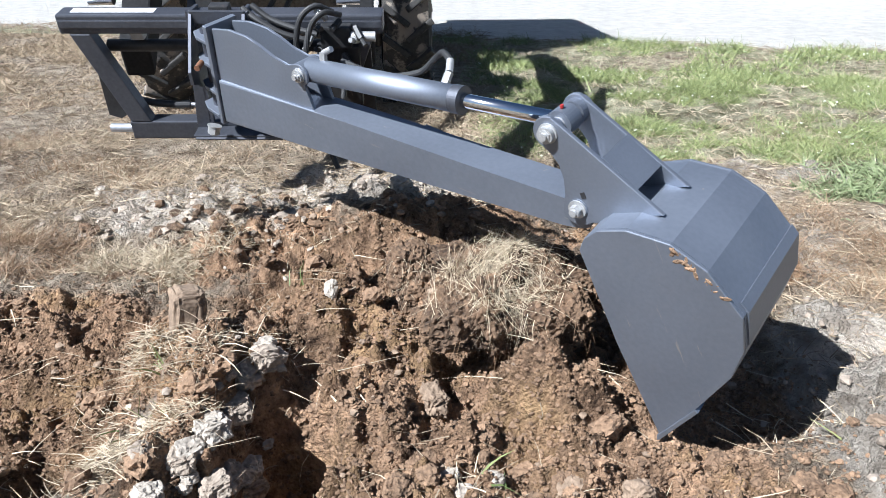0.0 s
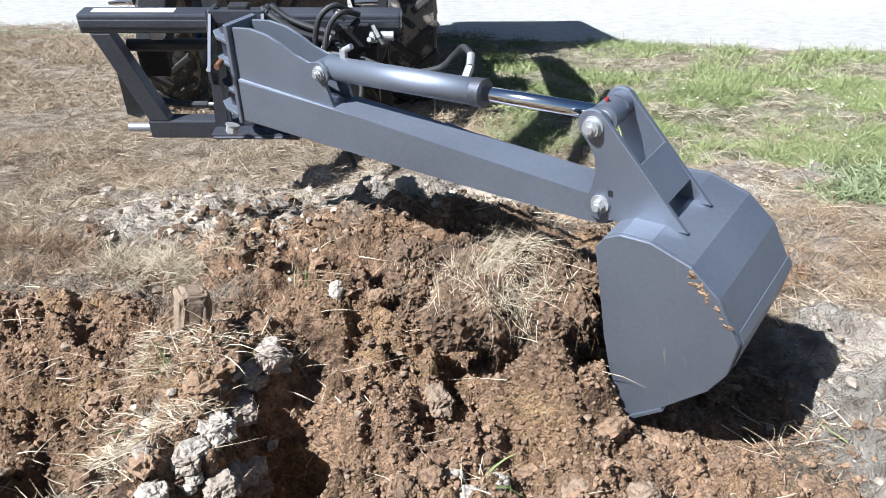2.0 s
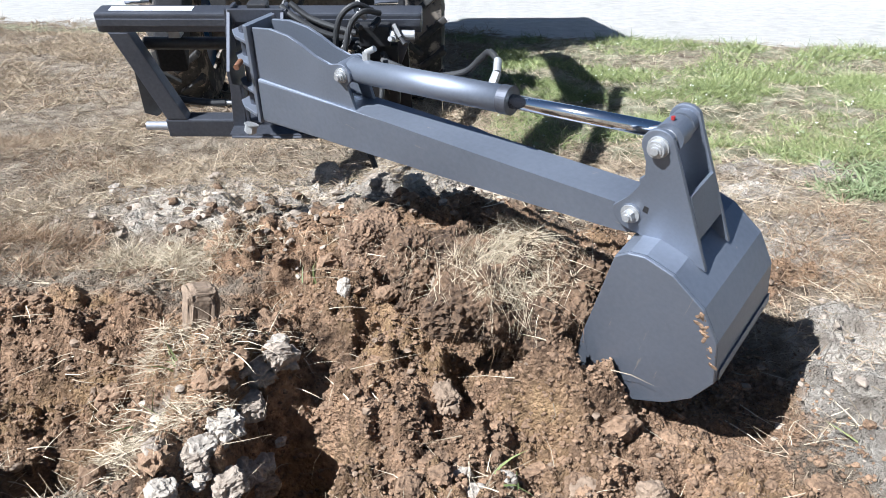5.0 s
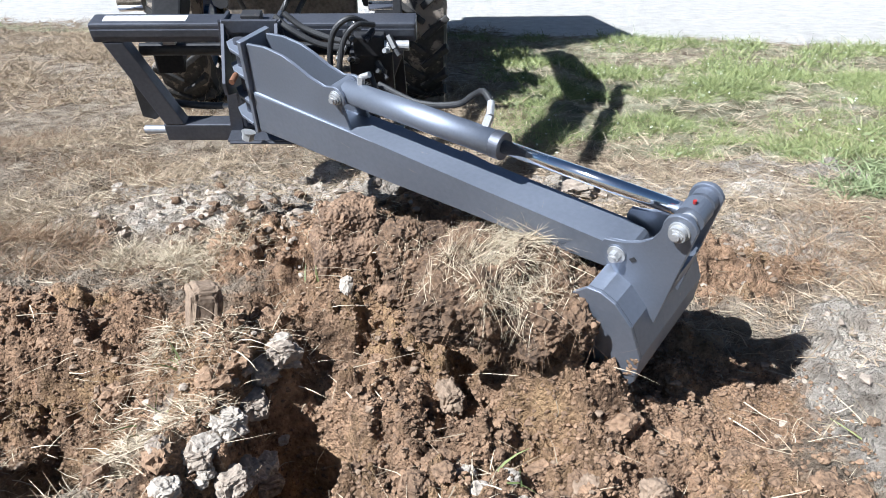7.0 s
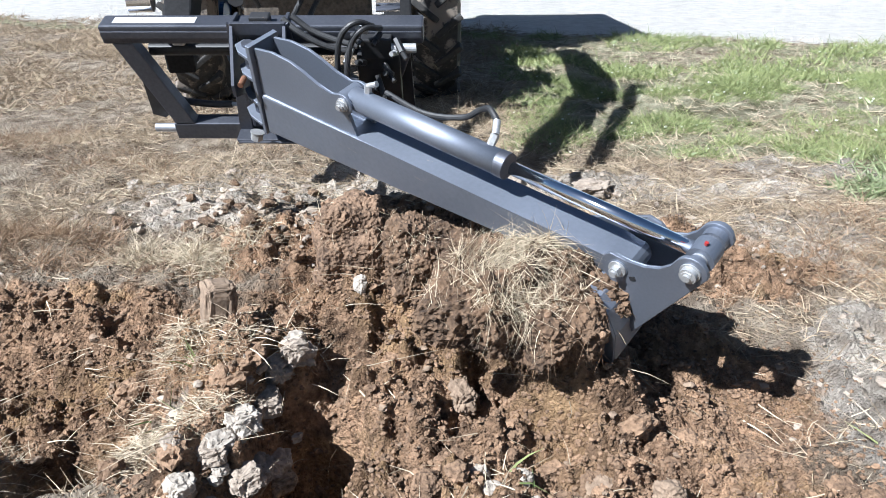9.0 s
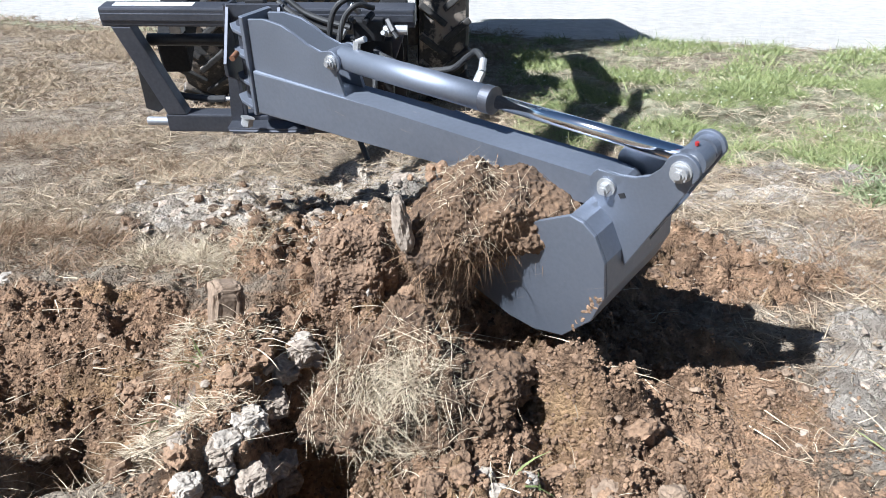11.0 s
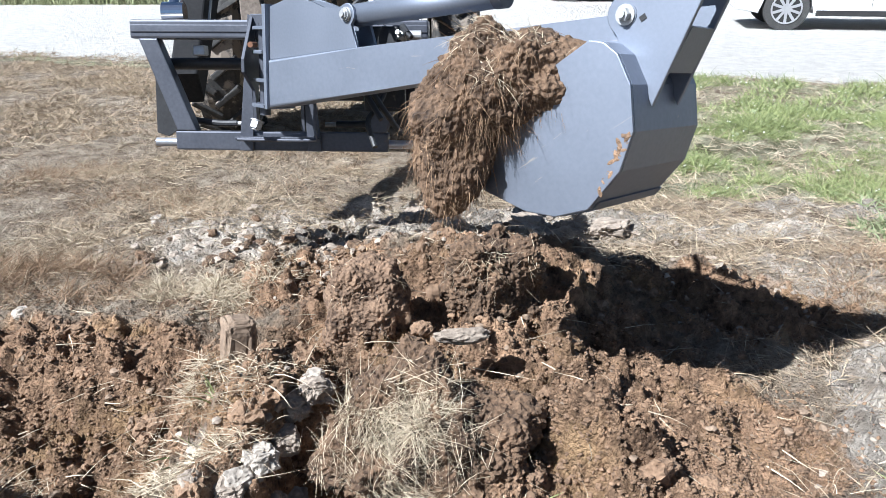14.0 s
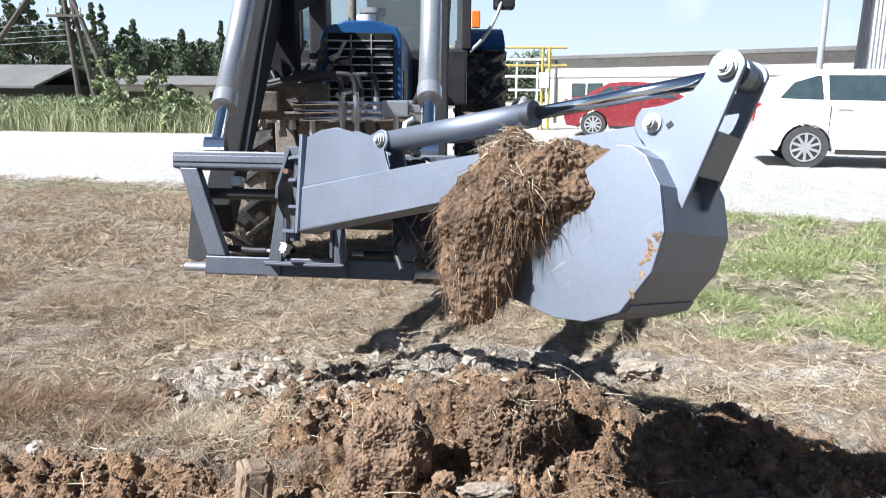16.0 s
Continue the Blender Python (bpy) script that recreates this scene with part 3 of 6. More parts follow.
blades("green_grass", x, y, RNG.uniform(0.03, 0.13, n), RNG.uniform(0.001, 0.0024, n), RNG.uniform(0.3, 1.8, n), M_GREEN, "green grass and weeds beside the dug ground", "grass", 0, 2)
x, y = scatter(120000, -0.5, 9.5, 7.0, 10.5, green_keep)
n = len(x)
blades("far_green_grass", x, y, RNG.uniform(0.04, 0.15, n), RNG.uniform(0.002, 0.004, n), RNG.uniform(0.3, 1.6, n), M_GREEN, "patchy green grass towards the gravel", "grass", 0, 2)
x, y = scatter(60000, -0.5, 8.0, 4.1, 10.0, lambda x, y: 0.6 * np.clip(covers(x * S, y * S)[2] * 1.6 - green_keep(x, y), 0, 1))
n = len(x)
blades("bleached_grass", x, y, RNG.uniform(0.03, 0.12, n), RNG.uniform(0.0012, 0.0028, n), RNG.uniform(0.5, 4, n), M_STRAW, "bleached grass between green patches", "dry grass", 0, 2)
x, y = scatter(22000, -10, 9, 6.5, 13.5, lambda x, y: np.clip(covers(x * S, y * S)[2] - 0.45, 0, 1) * 0.8)
n = len(x)
blades("verge_grass", x, y, RNG.uniform(0.05, 0.22, n), RNG.uniform(0.002, 0.004, n), RNG.uniform(0.3, 1.2, n), M_GREEN, "sparse green verge along the gravel", "grass")
x, y = scatter(2600, -1.3, 1.6, 1.2, 2.9, lambda x, y: np.clip(blob(x, y, -0.93, 1.98, 0.08, 0.1) + blob(x, y, 0.13, 1.62, 0.06, 0.06) + blob(x, y, -0.6, 2.62, 0.06, 0.06) + 0.6 * blob(x, y, 1.15, 1.7, 0.06, 0.05), 0, 1))
n = len(x)
blades("grass_sprigs", x, y, RNG.uniform(0.04, 0.13, n), RNG.uniform(0.0015, 0.004, n), RNG.uniform(0.3, 1.5, n), M_GREEN, "green sprigs growing between the clods", "grass")
x, y = scatter(30000, 1.6, 3.6, 3.3, 4.9, lambda x, y: np.clip((blob(x, y, 2.45, 3.95, 0.35, 0.3, 0, 3) + 0.6 * blob(x, y, 2.9, 4.4, 0.5, 0.3, 0, 3)) * (0.3 + 1.3 * fbm(x, y, 4, 3, 57)), 0, 1))
n = len(x)
blades("weed_clump", x, y, RNG.uniform(0.03, 0.14, n), RNG.uniform(0.0015, 0.005, n), RNG.uniform(0.3, 2.0, n), M_LEAF, "clump of taller leafy weeds beside the dry grass", "weeds", 0, 3, 0.5)
x, y = scatter(6500, -0.2, 7, 4.2, 10, lambda x, y: green_keep(x, y) ** 1.3)
n = len(x)
blades("broad_weeds", x, y, RNG.uniform(0.025, 0.07, n), RNG.uniform(0.005, 0.012, n), RNG.uniform(1.0, 4.0, n), M_LEAF, "low broad-leaved green weeds", "weeds", 0.02, 3, 0.5)


def lumps(name, x, y, size, mat, label, category, sub=1, sink=0.35, flat=0.7):
    """Rough stones or clods, all of one kind, as one object."""
    shapes = []
    for k in range(6):
        bm = bmesh.new()
        bmesh.ops.create_icosphere(bm, subdivisions=sub, radius=1)
        for v in bm.verts:
            v.co *= 1 + 0.45 * noise.noise(v.co * 1.3 + Vector((k * 9.1, 0, 0))) + 0.3 * noise.noise(v.co * 3.1 + Vector((0, k * 7.7, 0))) - 0.3 * abs(noise.noise(v.co * 4.3 + Vector((0, 0, k * 5.1)))) + 0.16 * noise.noise(v.co * 9 + Vector((k * 3.3, 0, 0)))
        bm.verts.ensure_lookup_table()
        bm.verts.index_update()
        shapes.append((np.array([v.co for v in bm.verts]), np.array([[v.index for v in f.verts] for f in bm.faces])))
        bm.free()
    V, F, off = [], [], 0
    z = height(x, y)
    for i in range(len(x)):
        v, f = shapes[i % 6]
        r = np.array(Euler(RNG.uniform(0, 6.28, 3)).to_matrix())
        s = size[i] * RNG.uniform(0.7, 1.3, 3)
        w = (v * s) @ r.T
        w[:, 2] *= flat
        V.append(w + (x[i], y[i], z[i] + size[i] * flat * (1 - 2 * sink)))
        F.append(f + off)
        off += len(v)
    return tagged(pydata(name, np.concatenate(V), np.concatenate(F).tolist(), mat), label, category, kind="stuff")


x, y = scatter(26000, -2.6, 1.7, 1.15, 3.6, lambda x, y: covers(x * S, y * S)[0] * np.clip(0.55 + 0.7 * fbm(x, y, 2.5, 2, 61), 0.08, 1))
k = RNG.uniform(0, 1, len(x)) < 0.2
lumps("soil_clods", x[k], y[k], 0.005 + 0.009 * RNG.uniform(0, 1, int(k.sum())) ** 3, M_SOIL, "crumbled brown soil clods of all sizes", "clods", 2)
lumps("small_soil_clods", x[~k], y[~k], 0.002 + 0.005 * RNG.uniform(0, 1, int((~k).sum())), M_SOIL, "small crumbled brown soil clods", "clods", 1)
x, y = scatter(800, -2.3, 1.4, 1.2, 3.3, lambda x, y: covers(x * S, y * S)[0] * (0.25 + 0.75 * np.clip(blob(x, y, -0.72, 2.95, 0.35, 0.22) + blob(x, y, 0.3, 1.55, 0.7, 0.25) + blob(x, y, -1.7, 2.6, 0.7, 0.15) + blob(x, y, -0.5, 1.6, 0.35, 0.3), 0, 1)))
lumps("large_soil_clods", x, y, 0.008 + 0.03 * RNG.uniform(0, 1, len(x)) ** 3, M_SOIL, "large broken lumps of dark brown soil", "clods", 3, 0.4)
x, y = scatter(30000, -1.9, 1.45, 1.15, 2.6, lambda x, y: covers(x * S, y * S)[0])
lumps("soil_crumbs", x, y, 0.0018 + 0.0055 * RNG.uniform(0, 1, len(x)) ** 2, M_SOIL, "fine brown soil crumbs over the dug ground", "clods", 1, 0.3)
x, y = scatter(9000, -2.6, 2.8, 1.2, 4.4, lambda x, y: covers(x * S, y * S)[1])
lumps("clay_crumbs", x, y, 0.002 + 0.013 * RNG.uniform(0, 1, len(x)) ** 4, M_CLOD, "pale dry clay lumps on the surface", "clods", 1)
x, y = scatter(420, -2.3, 1.6, 1.15, 3.3, lambda x, y: covers(x * S, y * S)[0])
lumps("small_stones", x, y, RNG.uniform(0.004, 0.014, len(x)), M_STONE, "small tan stones in the dug soil", "stones", 2, 0.3)


x, y = scatter(2600, -2.3, 1.2, 2.85, 4.5, lambda x, y: np.clip(blob(x, y, -0.95, 3.55, 0.9, 0.6, 0, 3) + 0.5 * blob(x, y, 0.8, 3.9, 0.8, 0.3), 0, 1))
lumps("pale_clods", x, y, 0.003 + 0.022 * RNG.uniform(0, 1, len(x)) ** 3.2, M_CLOD, "broken pale clods behind the heap", "clods", 2, 0.45, 0.6)
x, y = scatter(5200, -2.3, 1.6, 2.8, 4.6, lambda x, y: np.clip(blob(x, y, -0.95, 3.55, 0.9, 0.6, 0, 3) + 0.5 * blob(x, y, 0.8, 3.9, 0.8, 0.3), 0, 1) * np.clip(0.4 + fbm(x, y, 3.5, 3, 44), 0, 1))
n = len(x)
blades("clod_straw", x, y, RNG.uniform(0.02, 0.09, n), RNG.uniform(0.0006, 0.0014, n), RNG.uniform(0.8, 6, n), M_STRAW, "straw between the broken pale clods", "straw", 0.004, 3, 0.4)
x, y = scatter(1500, -2.3, 1.2, 2.7, 4.2, lambda x, y: np.clip(blob(x, y, -0.85, 3.3, 0.7, 0.5, 0, 3), 0, 1))
lumps("scattered_clods", x, y, 0.004 + 0.026 * RNG.uniform(0, 1, len(x)) ** 2.2, M_SOD, "brown clods scattered behind the heap", "clods", 2)
x, y = scatter(1500, 0.0, 7.0, 4.2, 9.6, green_keep)
lumps("clover_heads", x, y, RNG.uniform(0.004, 0.009, len(x)), M_FLOWER, "small white flower heads in the grass", "flowers", 1, -2.0)


def rock(x, y, size, mat, label, squash=(1, 1, 1), seed=0.0, lift=0.0, rough=1.0, square=0.75):
    x, y, size, lift = x * S, y * S, size * S * 0.85, lift * S
    bm = bmesh.new()
    bmesh.ops.create_icosphere(bm, subdivisions=5 if size > 0.028 else 4, radius=1)
    for v in bm.verts:
        p = v.co.normalized()
        v.co = Vector([math.copysign(abs(c) ** square, c) for c in p]) * (1 + rough * (0.34 * noise.noise(p * 1.5 + Vector((seed, 0, 0))) + 0.2 * noise.noise(p * 3.7 + Vector((0, seed, 0))) + 0.09 * noise.noise(p * 9 + Vector((0, 0, seed)))))
        v.co = Vector((v.co.x * squash[0], v.co.y * squash[1], v.co.z * squash[2])) * size
    ob = part("stone", bm, mat)
    ob.matrix_world = pose(x, y, float(height(x, y)) + size * squash[2] * 0.35 + lift, seed * 37 % 25 - 12, seed * 53 % 25 - 12, seed * 91 % 360)
    return tagged(ob, label, "stone", "stones in the dug ground")


rock(-0.92, 2.33, 0.095, M_STONE, "squarish upright tan stone in the soil bank", (0.85, 0.7, 1.15), 1.3, 0.11, 0.35, 0.4)
rock(-0.7, 2.42, 0.065, M_SOIL, "rust-brown clod beside the upright stone", (0.9, 0.9, 1.2), 2.1, 0.02)
rock(-0.41, 2.42, 0.034, M_CLAY, "small pale grey stone on the slope", (0.9, 0.7, 1.1), 3.4, 0.02)
rock(-0.2, 3.32, 0.05, M_CLAY, "pale round stone on the heap", (1.2, 1, 0.8), 4.4, 0.03)
rock(-0.03, 1.98, 0.06, M_STONE, "tan angular stone on loose soil", (1.1, 0.8, 0.8), 5.2)
rock(0.37, 1.63, 0.055, M_STONE, "tan rounded stone in loose soil", (1.2, 0.9, 0.8), 6.6)
rock(0.52, 1.52, 0.045, M_STONE, "small brown stone in loose soil", (1, 1, 0.9), 7.1)
rock(0.26, 1.48, 0.04, M_STONE, "small tan stone near a straw tuft", (1.2, 1, 0.9), 8.3)
rock(-0.4, 1.62, 0.07, M_STONE, "dark stone at the bottom of the hole", (1.1, 0.9, 0.9), 9.7)
rock(-0.58, 1.55, 0.06, M_STONE, "brown stone at the edge of the hole", (1, 1, 0.9), 10.4)
rock(-2.0, 2.72, 0.035, M_CLAY, "flat pale stone on the bank", (1.3, 1, 0.6), 11.2)
rock(-1.93, 3.95, 0.045, M_CLAY, "pale stone lying in dry grass", (1.2, 0.9, 0.7), 12.9, 0.02)
rock(1.29, 1.78, 0.03, M_STONE, "small stone on pale clay", (1.2, 1, 0.7), 13.3)
rock(-0.18, 1.5, 0.05, M_STONE, "tan stone at the foot of the heap", (1, 0.9, 0.8), 14.7)
for k in range(22):
    rock(-0.6 - 0.005 * k + 0.05 * math.sin(k * 2.4), 2.1 - 0.024 * k + 0.05 * math.cos(k * 1.9), 0.036 + 0.02 * math.sin(k * 1.7), M_CLOD if k % 3 else M_CLAY, "pale grey clay lump with straw", (1.2, 1.0, 0.8), 20.5 + k * 1.7, 0.0, 0.95, 0.65)
for k in range(5):
    rock(0.02 + 0.04 * k, 1.61 + 0.04 * math.cos(k * 2.3), 0.03 + 0.012 * math.sin(k * 2.1), M_CLAY, "pale clay lump under a bleached tuft", (1.2, 1, 0.8), 52.1 + k * 2.3, 0.0, 0.9)
for k in range(6):
    rock(-0.45 + 0.22 * k + 0.05 * math.sin(k * 3.1), 3.95 + 0.06 * math.cos(k * 2.0), 0.07 + 0.03 * math.sin(k * 2.7), M_CLOD, "pale clay lump behind the heap", (1.4, 1, 0.6), 40.1 + k * 2.3)
for k in range(14):
    rock(-0.25 + 0.11 * k + 0.06 * math.sin(k * 2.9), 1.62 + 0.13 * math.cos(k * 1.9), 0.03 + 0.014 * math.sin(k * 1.3), M_SOIL, "brown clod at the front of the digging", (1.1, 1, 0.85), 60.3 + k * 1.9)
for k in range(7):
    rock(-0.84 + 0.035 * k + 0.03 * math.sin(k * 2.9), 1.58 + 0.06 * math.cos(k * 2.1), 0.034 + 0.012 * math.sin(k * 1.9), M_CLAY if k % 2 else M_CLOD, "pale clay lump at the rim of the hole", (1.2, 1, 0.75), 90.3 + k * 2.1, 0.0, 0.8)


# ---- digging attachment: its space runs along the boom from the bucket pin (x out along the boom, y away, z up) ----
digger = thing("digging_attachment", "grey-painted digging boom with bucket on a loader quick-hitch frame", "digger")
K = 0.646
Y0, Y1 = 0.045, 0.19
FOOT = 0.09  # how far the boom's foot lies before its hinge

# boom beam
boom = part("boom", prism([(-1.8, -0.186), (-1.05, -0.102), (-0.49, -0.046), (-0.06, 0.0)] + arc(0.0, -0.045, 0.05, 70, -100, 8) + [(-0.05, -0.094), (-0.5, -0.185), (-1.08, -0.282), (-1.8, -0.403)], Y0, Y1, 0.012), M_PAINT_WORN, digger)
part("weld_plate", boxed((-0.75, Y1 - 0.002, -0.2), (-0.62, Y1 + 0.012, -0.07), 0.003), M_PAINT, boom)
WEB = [(-1.8, -0.186), (-1.79, 0.05), (-1.68, 0.078), (-1.57, 0.082), (-1.5, 0.066), (-1.42, 0.042), (-1.34, 0.03)] + arc(-1.275, 0.012, 0.045, 110, -60, 8) + [(-1.21, -0.12)]
part("web_plate", prism(WEB, 0.056, 0.07, 0.003), M_PAINT, digger)
part("web_plate", prism(WEB, 0.165, 0.179, 0.003), M_PAINT, digger)
part("web_floor", boxed((-1.7, 0.071, -0.16), (-1.3, 0.164, -0.148), 0.002), M_PAINT, digger)
part("base_plate", prism([(-1.8, 0.06), (-1.825, 0.06), (-1.82, -0.41), (-1.8, -0.41)], 0.035, 0.2, 0.003), M_PAINT, digger)
bolt("pin_bolt", digger, (-1.275, 0.056, 0.012), r=0.03, nut_r=0.02, length=0.018)
part("pin", cyl((-1.275, 0.04, 0.012), (-1.275, 0.195, 0.012), 0.025), M_ZINC, digger)

# hinge between boom and frame
for z, l in ((-0.41, 0.2), (-0.29, 0.18), (-0.16, 0.18), (-0.05, 0.18)):
    part("hinge_lug", prism([(FOOT - 1.9 + z * 0.12, 0.06), (FOOT - 1.9 + z * 0.12, 0.19), (FOOT - 1.9 - l * 0.7, 0.18), (FOOT - 1.9 - l, 0.15), (FOOT - 1.9 - l, 0.1), (FOOT - 1.9 - l * 0.7, 0.07)], z, z + 0.016, 0.002, Matrix(((1, 0, 0, 0), (0, 0, 1, 0), (0, 1, 0, 0), (0, 0, 0, 1)))), M_PAINT, digger)
part("hinge_pin", cyl((FOOT - 2.03, 0.13, -0.45), (FOOT - 2.03, 0.13, -0.02), 0.026), M_DARK, digger)
part("locking_pin", cyl((FOOT - 1.96, 0.03, -0.12), (FOOT - 1.93, -0.02, -0.12), 0.013, 14), M_RUST, digger, "rusty orange locking pin")
bolt("lower_nut", digger, (FOOT - 2.0, 0.06, -0.47), (0, -0.4, -1), 0.034, 0.03, 0.035)

# quick-hitch frame: x sideways, y back, z up from the middle of its lower edge
L, U = Vector((0.796, 0.605, 0.03)).normalized(), Vector((-0.011, 0.054, 1.027))
U = (U - L * U.dot(L)).normalized()
N = L.cross(U)
FM = Matrix((( L.x, -N.x, U.x, -1.933 * K), (L.y, -N.y, U.y, 0.215 * K), (L.z, -N.z, U.z, -0.631 * K), (0, 0, 0, 1)))


def fpart(name, bm, mat, label="", smooth=False):
    ob = part(name, bm, mat, digger, label, smooth)
    ob.matrix_local = FM
    return ob


fpart("lower_bar", boxed((-0.54, 0, 0), (0.54, 0.085, 0.095), 0.008), M_DARK)
top = fpart("upper_bar", boxed((-0.74, 0, 0.545), (0.74, 0.105, 0.635), 0.01), M_DARK)
part("groove", boxed((-0.735, -0.006, 0.575), (0.735, 0.001, 0.61), 0.003), M_DARK, top)
part("decal", boxed((-0.68, 0.03, 0.634), (-0.3, 0.08, 0.637), 0.0), M_WHITEPAPER, top, "worn white decal strip")
for s in (-1, 1):
    fpart("side_post", prism([(s * 0.53, 0.095), (s * 0.43, 0.095), (s * 0.605, 0.545), (s * 0.70, 0.545)], 0.0, 0.07, 0.006), M_DARK)
    fpart("hook_plate", prism([(s * 0.665, 0.56), (s * 0.68, 0.08), (s * 0.62, 0.06), (s * 0.56, 0.1), (s * 0.655, 0.5)], 0.1, 0.116, 0.002), M_BLACK)
    fpart("lower_hook_pin", cyl((s * 0.535, 0.05, 0.035), (s * 0.66, 0.05, 0.035), 0.022), M_ALU, "bare steel hitch pin")
    fpart("bracket_plate", prism([(s * 0.21, 0.0), (s * 0.14, 0.0), (s * 0.1, 0.64), (s * 0.14, 0.66)], -0.016, 0.0, 0.003), M_DARK)
    sm = Matrix(((0, 1, 0, s * 0.12), (1, 0, 0, 0), (0, 0, 1, 0), (0, 0, 0, 1)))
    fpart("gusset", prism([(0.1, 0.62), (0.1, 0.65), (-0.01, 0.66), (-0.18, 0.44), (-0.18, 0.38), (-0.03, 0.3), (-0.02, 0.1), (-0.005, 0.1)], -0.008, 0.008, 0.002, sm), M_DARK)
    fpart("latch_lever", tube([(s * 0.52, 0.1, 0.2), (s * 0.5, 0.12, 0.15), (s * 0.36, 0.12, 0.13), (s * 0.26, 0.12, 0.13)], 0.018, 10, 4), M_BLACK)
    fpart("latch_pin", cyl((s * 0.34, 0.12, 0.13), (s * 0.2, 0.12, 0.13), 0.011, 12), M_ZINC)
fpart("cross_tube", cyl((-0.6, 0.15, 0.43), (0.6, 0.15, 0.43), 0.03), M_BLACK)
fpart("bracket_floor", boxed((-0.2, -0.1, 0.06), (0.2, -0.002, 0.074), 0.003), M_DARK)
fpart("bracket_lip", tube([(-0.19, -0.1, 0.06), (0.17, -0.1, 0.06), (0.2, -0.1, 0.08), (0.2, -0.1, 0.14)], 0.008, 8, 4), M_DARK)
fpart("upper_shelf", boxed((-0.125, -0.02, 0.6), (0.125, 0.0, 0.66), 0.003), M_DARK)
fpart("square_socket", boxed((-0.47, 0.11, 0.47), (-0.41, 0.17, 0.52), 0.006), M_ALU)


def vpart(name, bm, mat, label="", smooth=False):
    ob = fpart(name, bm, mat, label, smooth)
    ob.matrix_local = FM @ Matrix.Translation((0.13 * K, 0, 0))
    return ob


# valve block with fittings and hoses, on the frame's upper bar
vpart("valve_block", boxed((0.33, -0.06, 0.5), (0.47, 0.02, 0.6), 0.008), M_BLACK)
vpart("valve_mount", boxed((0.3, -0.03, 0.2), (0.5, 0.03, 0.5), 0.01), M_BLACK)
for k, (x, z) in enumerate(((0.3, 0.62), (0.36, 0.64), (0.42, 0.63), (0.49, 0.6), (0.5, 0.54), (0.34, 0.48), (0.43, 0.47), (0.29, 0.56), (0.46, 0.42), (0.36, 0.36))):
    b = cyl((x, -0.05, z), (x + 0.03 * math.cos(k * 2.1), -0.1, z + 0.04 * math.sin(k * 1.7)), 0.016, 6)
    add_cyl(b, (x + 0.03 * math.cos(k * 2.1), -0.1, z + 0.04 * math.sin(k * 1.7)), (x + 0.05 * math.cos(k * 2.1), -0.125, z + 0.06 * math.sin(k * 1.7)), 0.011, 10)
    vpart("hydraulic_fitting", b, M_ZINC if k % 3 == 1 else M_BLACK)
vpart("solenoid", cyl((0.47, -0.06, 0.56), (0.58, -0.06, 0.56), 0.022, 16), M_ZINC)
vpart("hose", tube([(0.4, -0.08, 0.68), (0.33, -0.12, 0.72), (0.26, -0.15, 0.66), (0.24, -0.18, 0.5), (0.29, -0.22, 0.36), (0.36, -0.26, 0.26), (0.42, -0.3, 0.17)], 0.013, 10), M_HOSE)
vpart("hose", tube([(0.43, -0.06, 0.66), (0.36, -0.12, 0.69), (0.3, -0.15, 0.62), (0.28, -0.2, 0.48), (0.33, -0.22, 0.36), (0.42, -0.24, 0.22), (0.5, -0.2, 0.1)], 0.013, 10), M_HOSE)
vpart("hose", tube([(-0.02, 0.02, 0.66), (0.05, -0.02, 0.62), (0.16, -0.05, 0.57), (0.28, -0.06, 0.54)], 0.014, 10), M_HOSE)
vpart("hose", tube([(0.02, 0.03, 0.67), (0.1, 0.0, 0.62), (0.2, -0.03, 0.59), (0.32, -0.06, 0.57)], 0.014, 10), M_HOSE)
vpart("hose", tube([(0.4, -0.09, 0.44), (0.43, -0.16, 0.34), (0.4, -0.22, 0.24), (0.36, -0.3, 0.16), (0.4, -0.36, 0.05)], 0.013, 10), M_HOSE)
vpart("cable_tie", cyl((0.27, -0.25, 0.33), (0.305, -0.245, 0.35), 0.022, 12), M_WHITEPAPER)
fpart("support_tube", cyl((0.08, 0.02, 0.3), (0.42, 0.02, 0.3), 0.05, 24), M_DARK)
fpart("hose_clamp", boxed((-0.04, 0.0, 0.635), (0.05, 0.06, 0.675), 0.006), M_BLACK)

K = 0.675
# ---- bucket: turns on the pin; x towards the rod pin ----
bucket = part("bucket", bmesh.new(), M_PAINT, digger)
SIDE = [(-0.086, -0.03), (-0.42, -0.026), (-0.785, -0.04), (-0.65, -0.218), (-0.533, -0.358), (-0.444, -0.42), (-0.332, -0.451), (-0.184, -0.401), (-0.094, -0.324), (-0.038, -0.207), (-0.03, -0.113), (-0.05, -0.062)]
BY0, BY1 = -0.084, 0.373
part("side_plate", prism(SIDE, BY0, BY0 + 0.014, 0.003), M_PAINT_WORN, bucket)
part("side_plate", prism(SIDE, BY1 - 0.014, BY1, 0.003), M_PAINT_WORN, bucket)


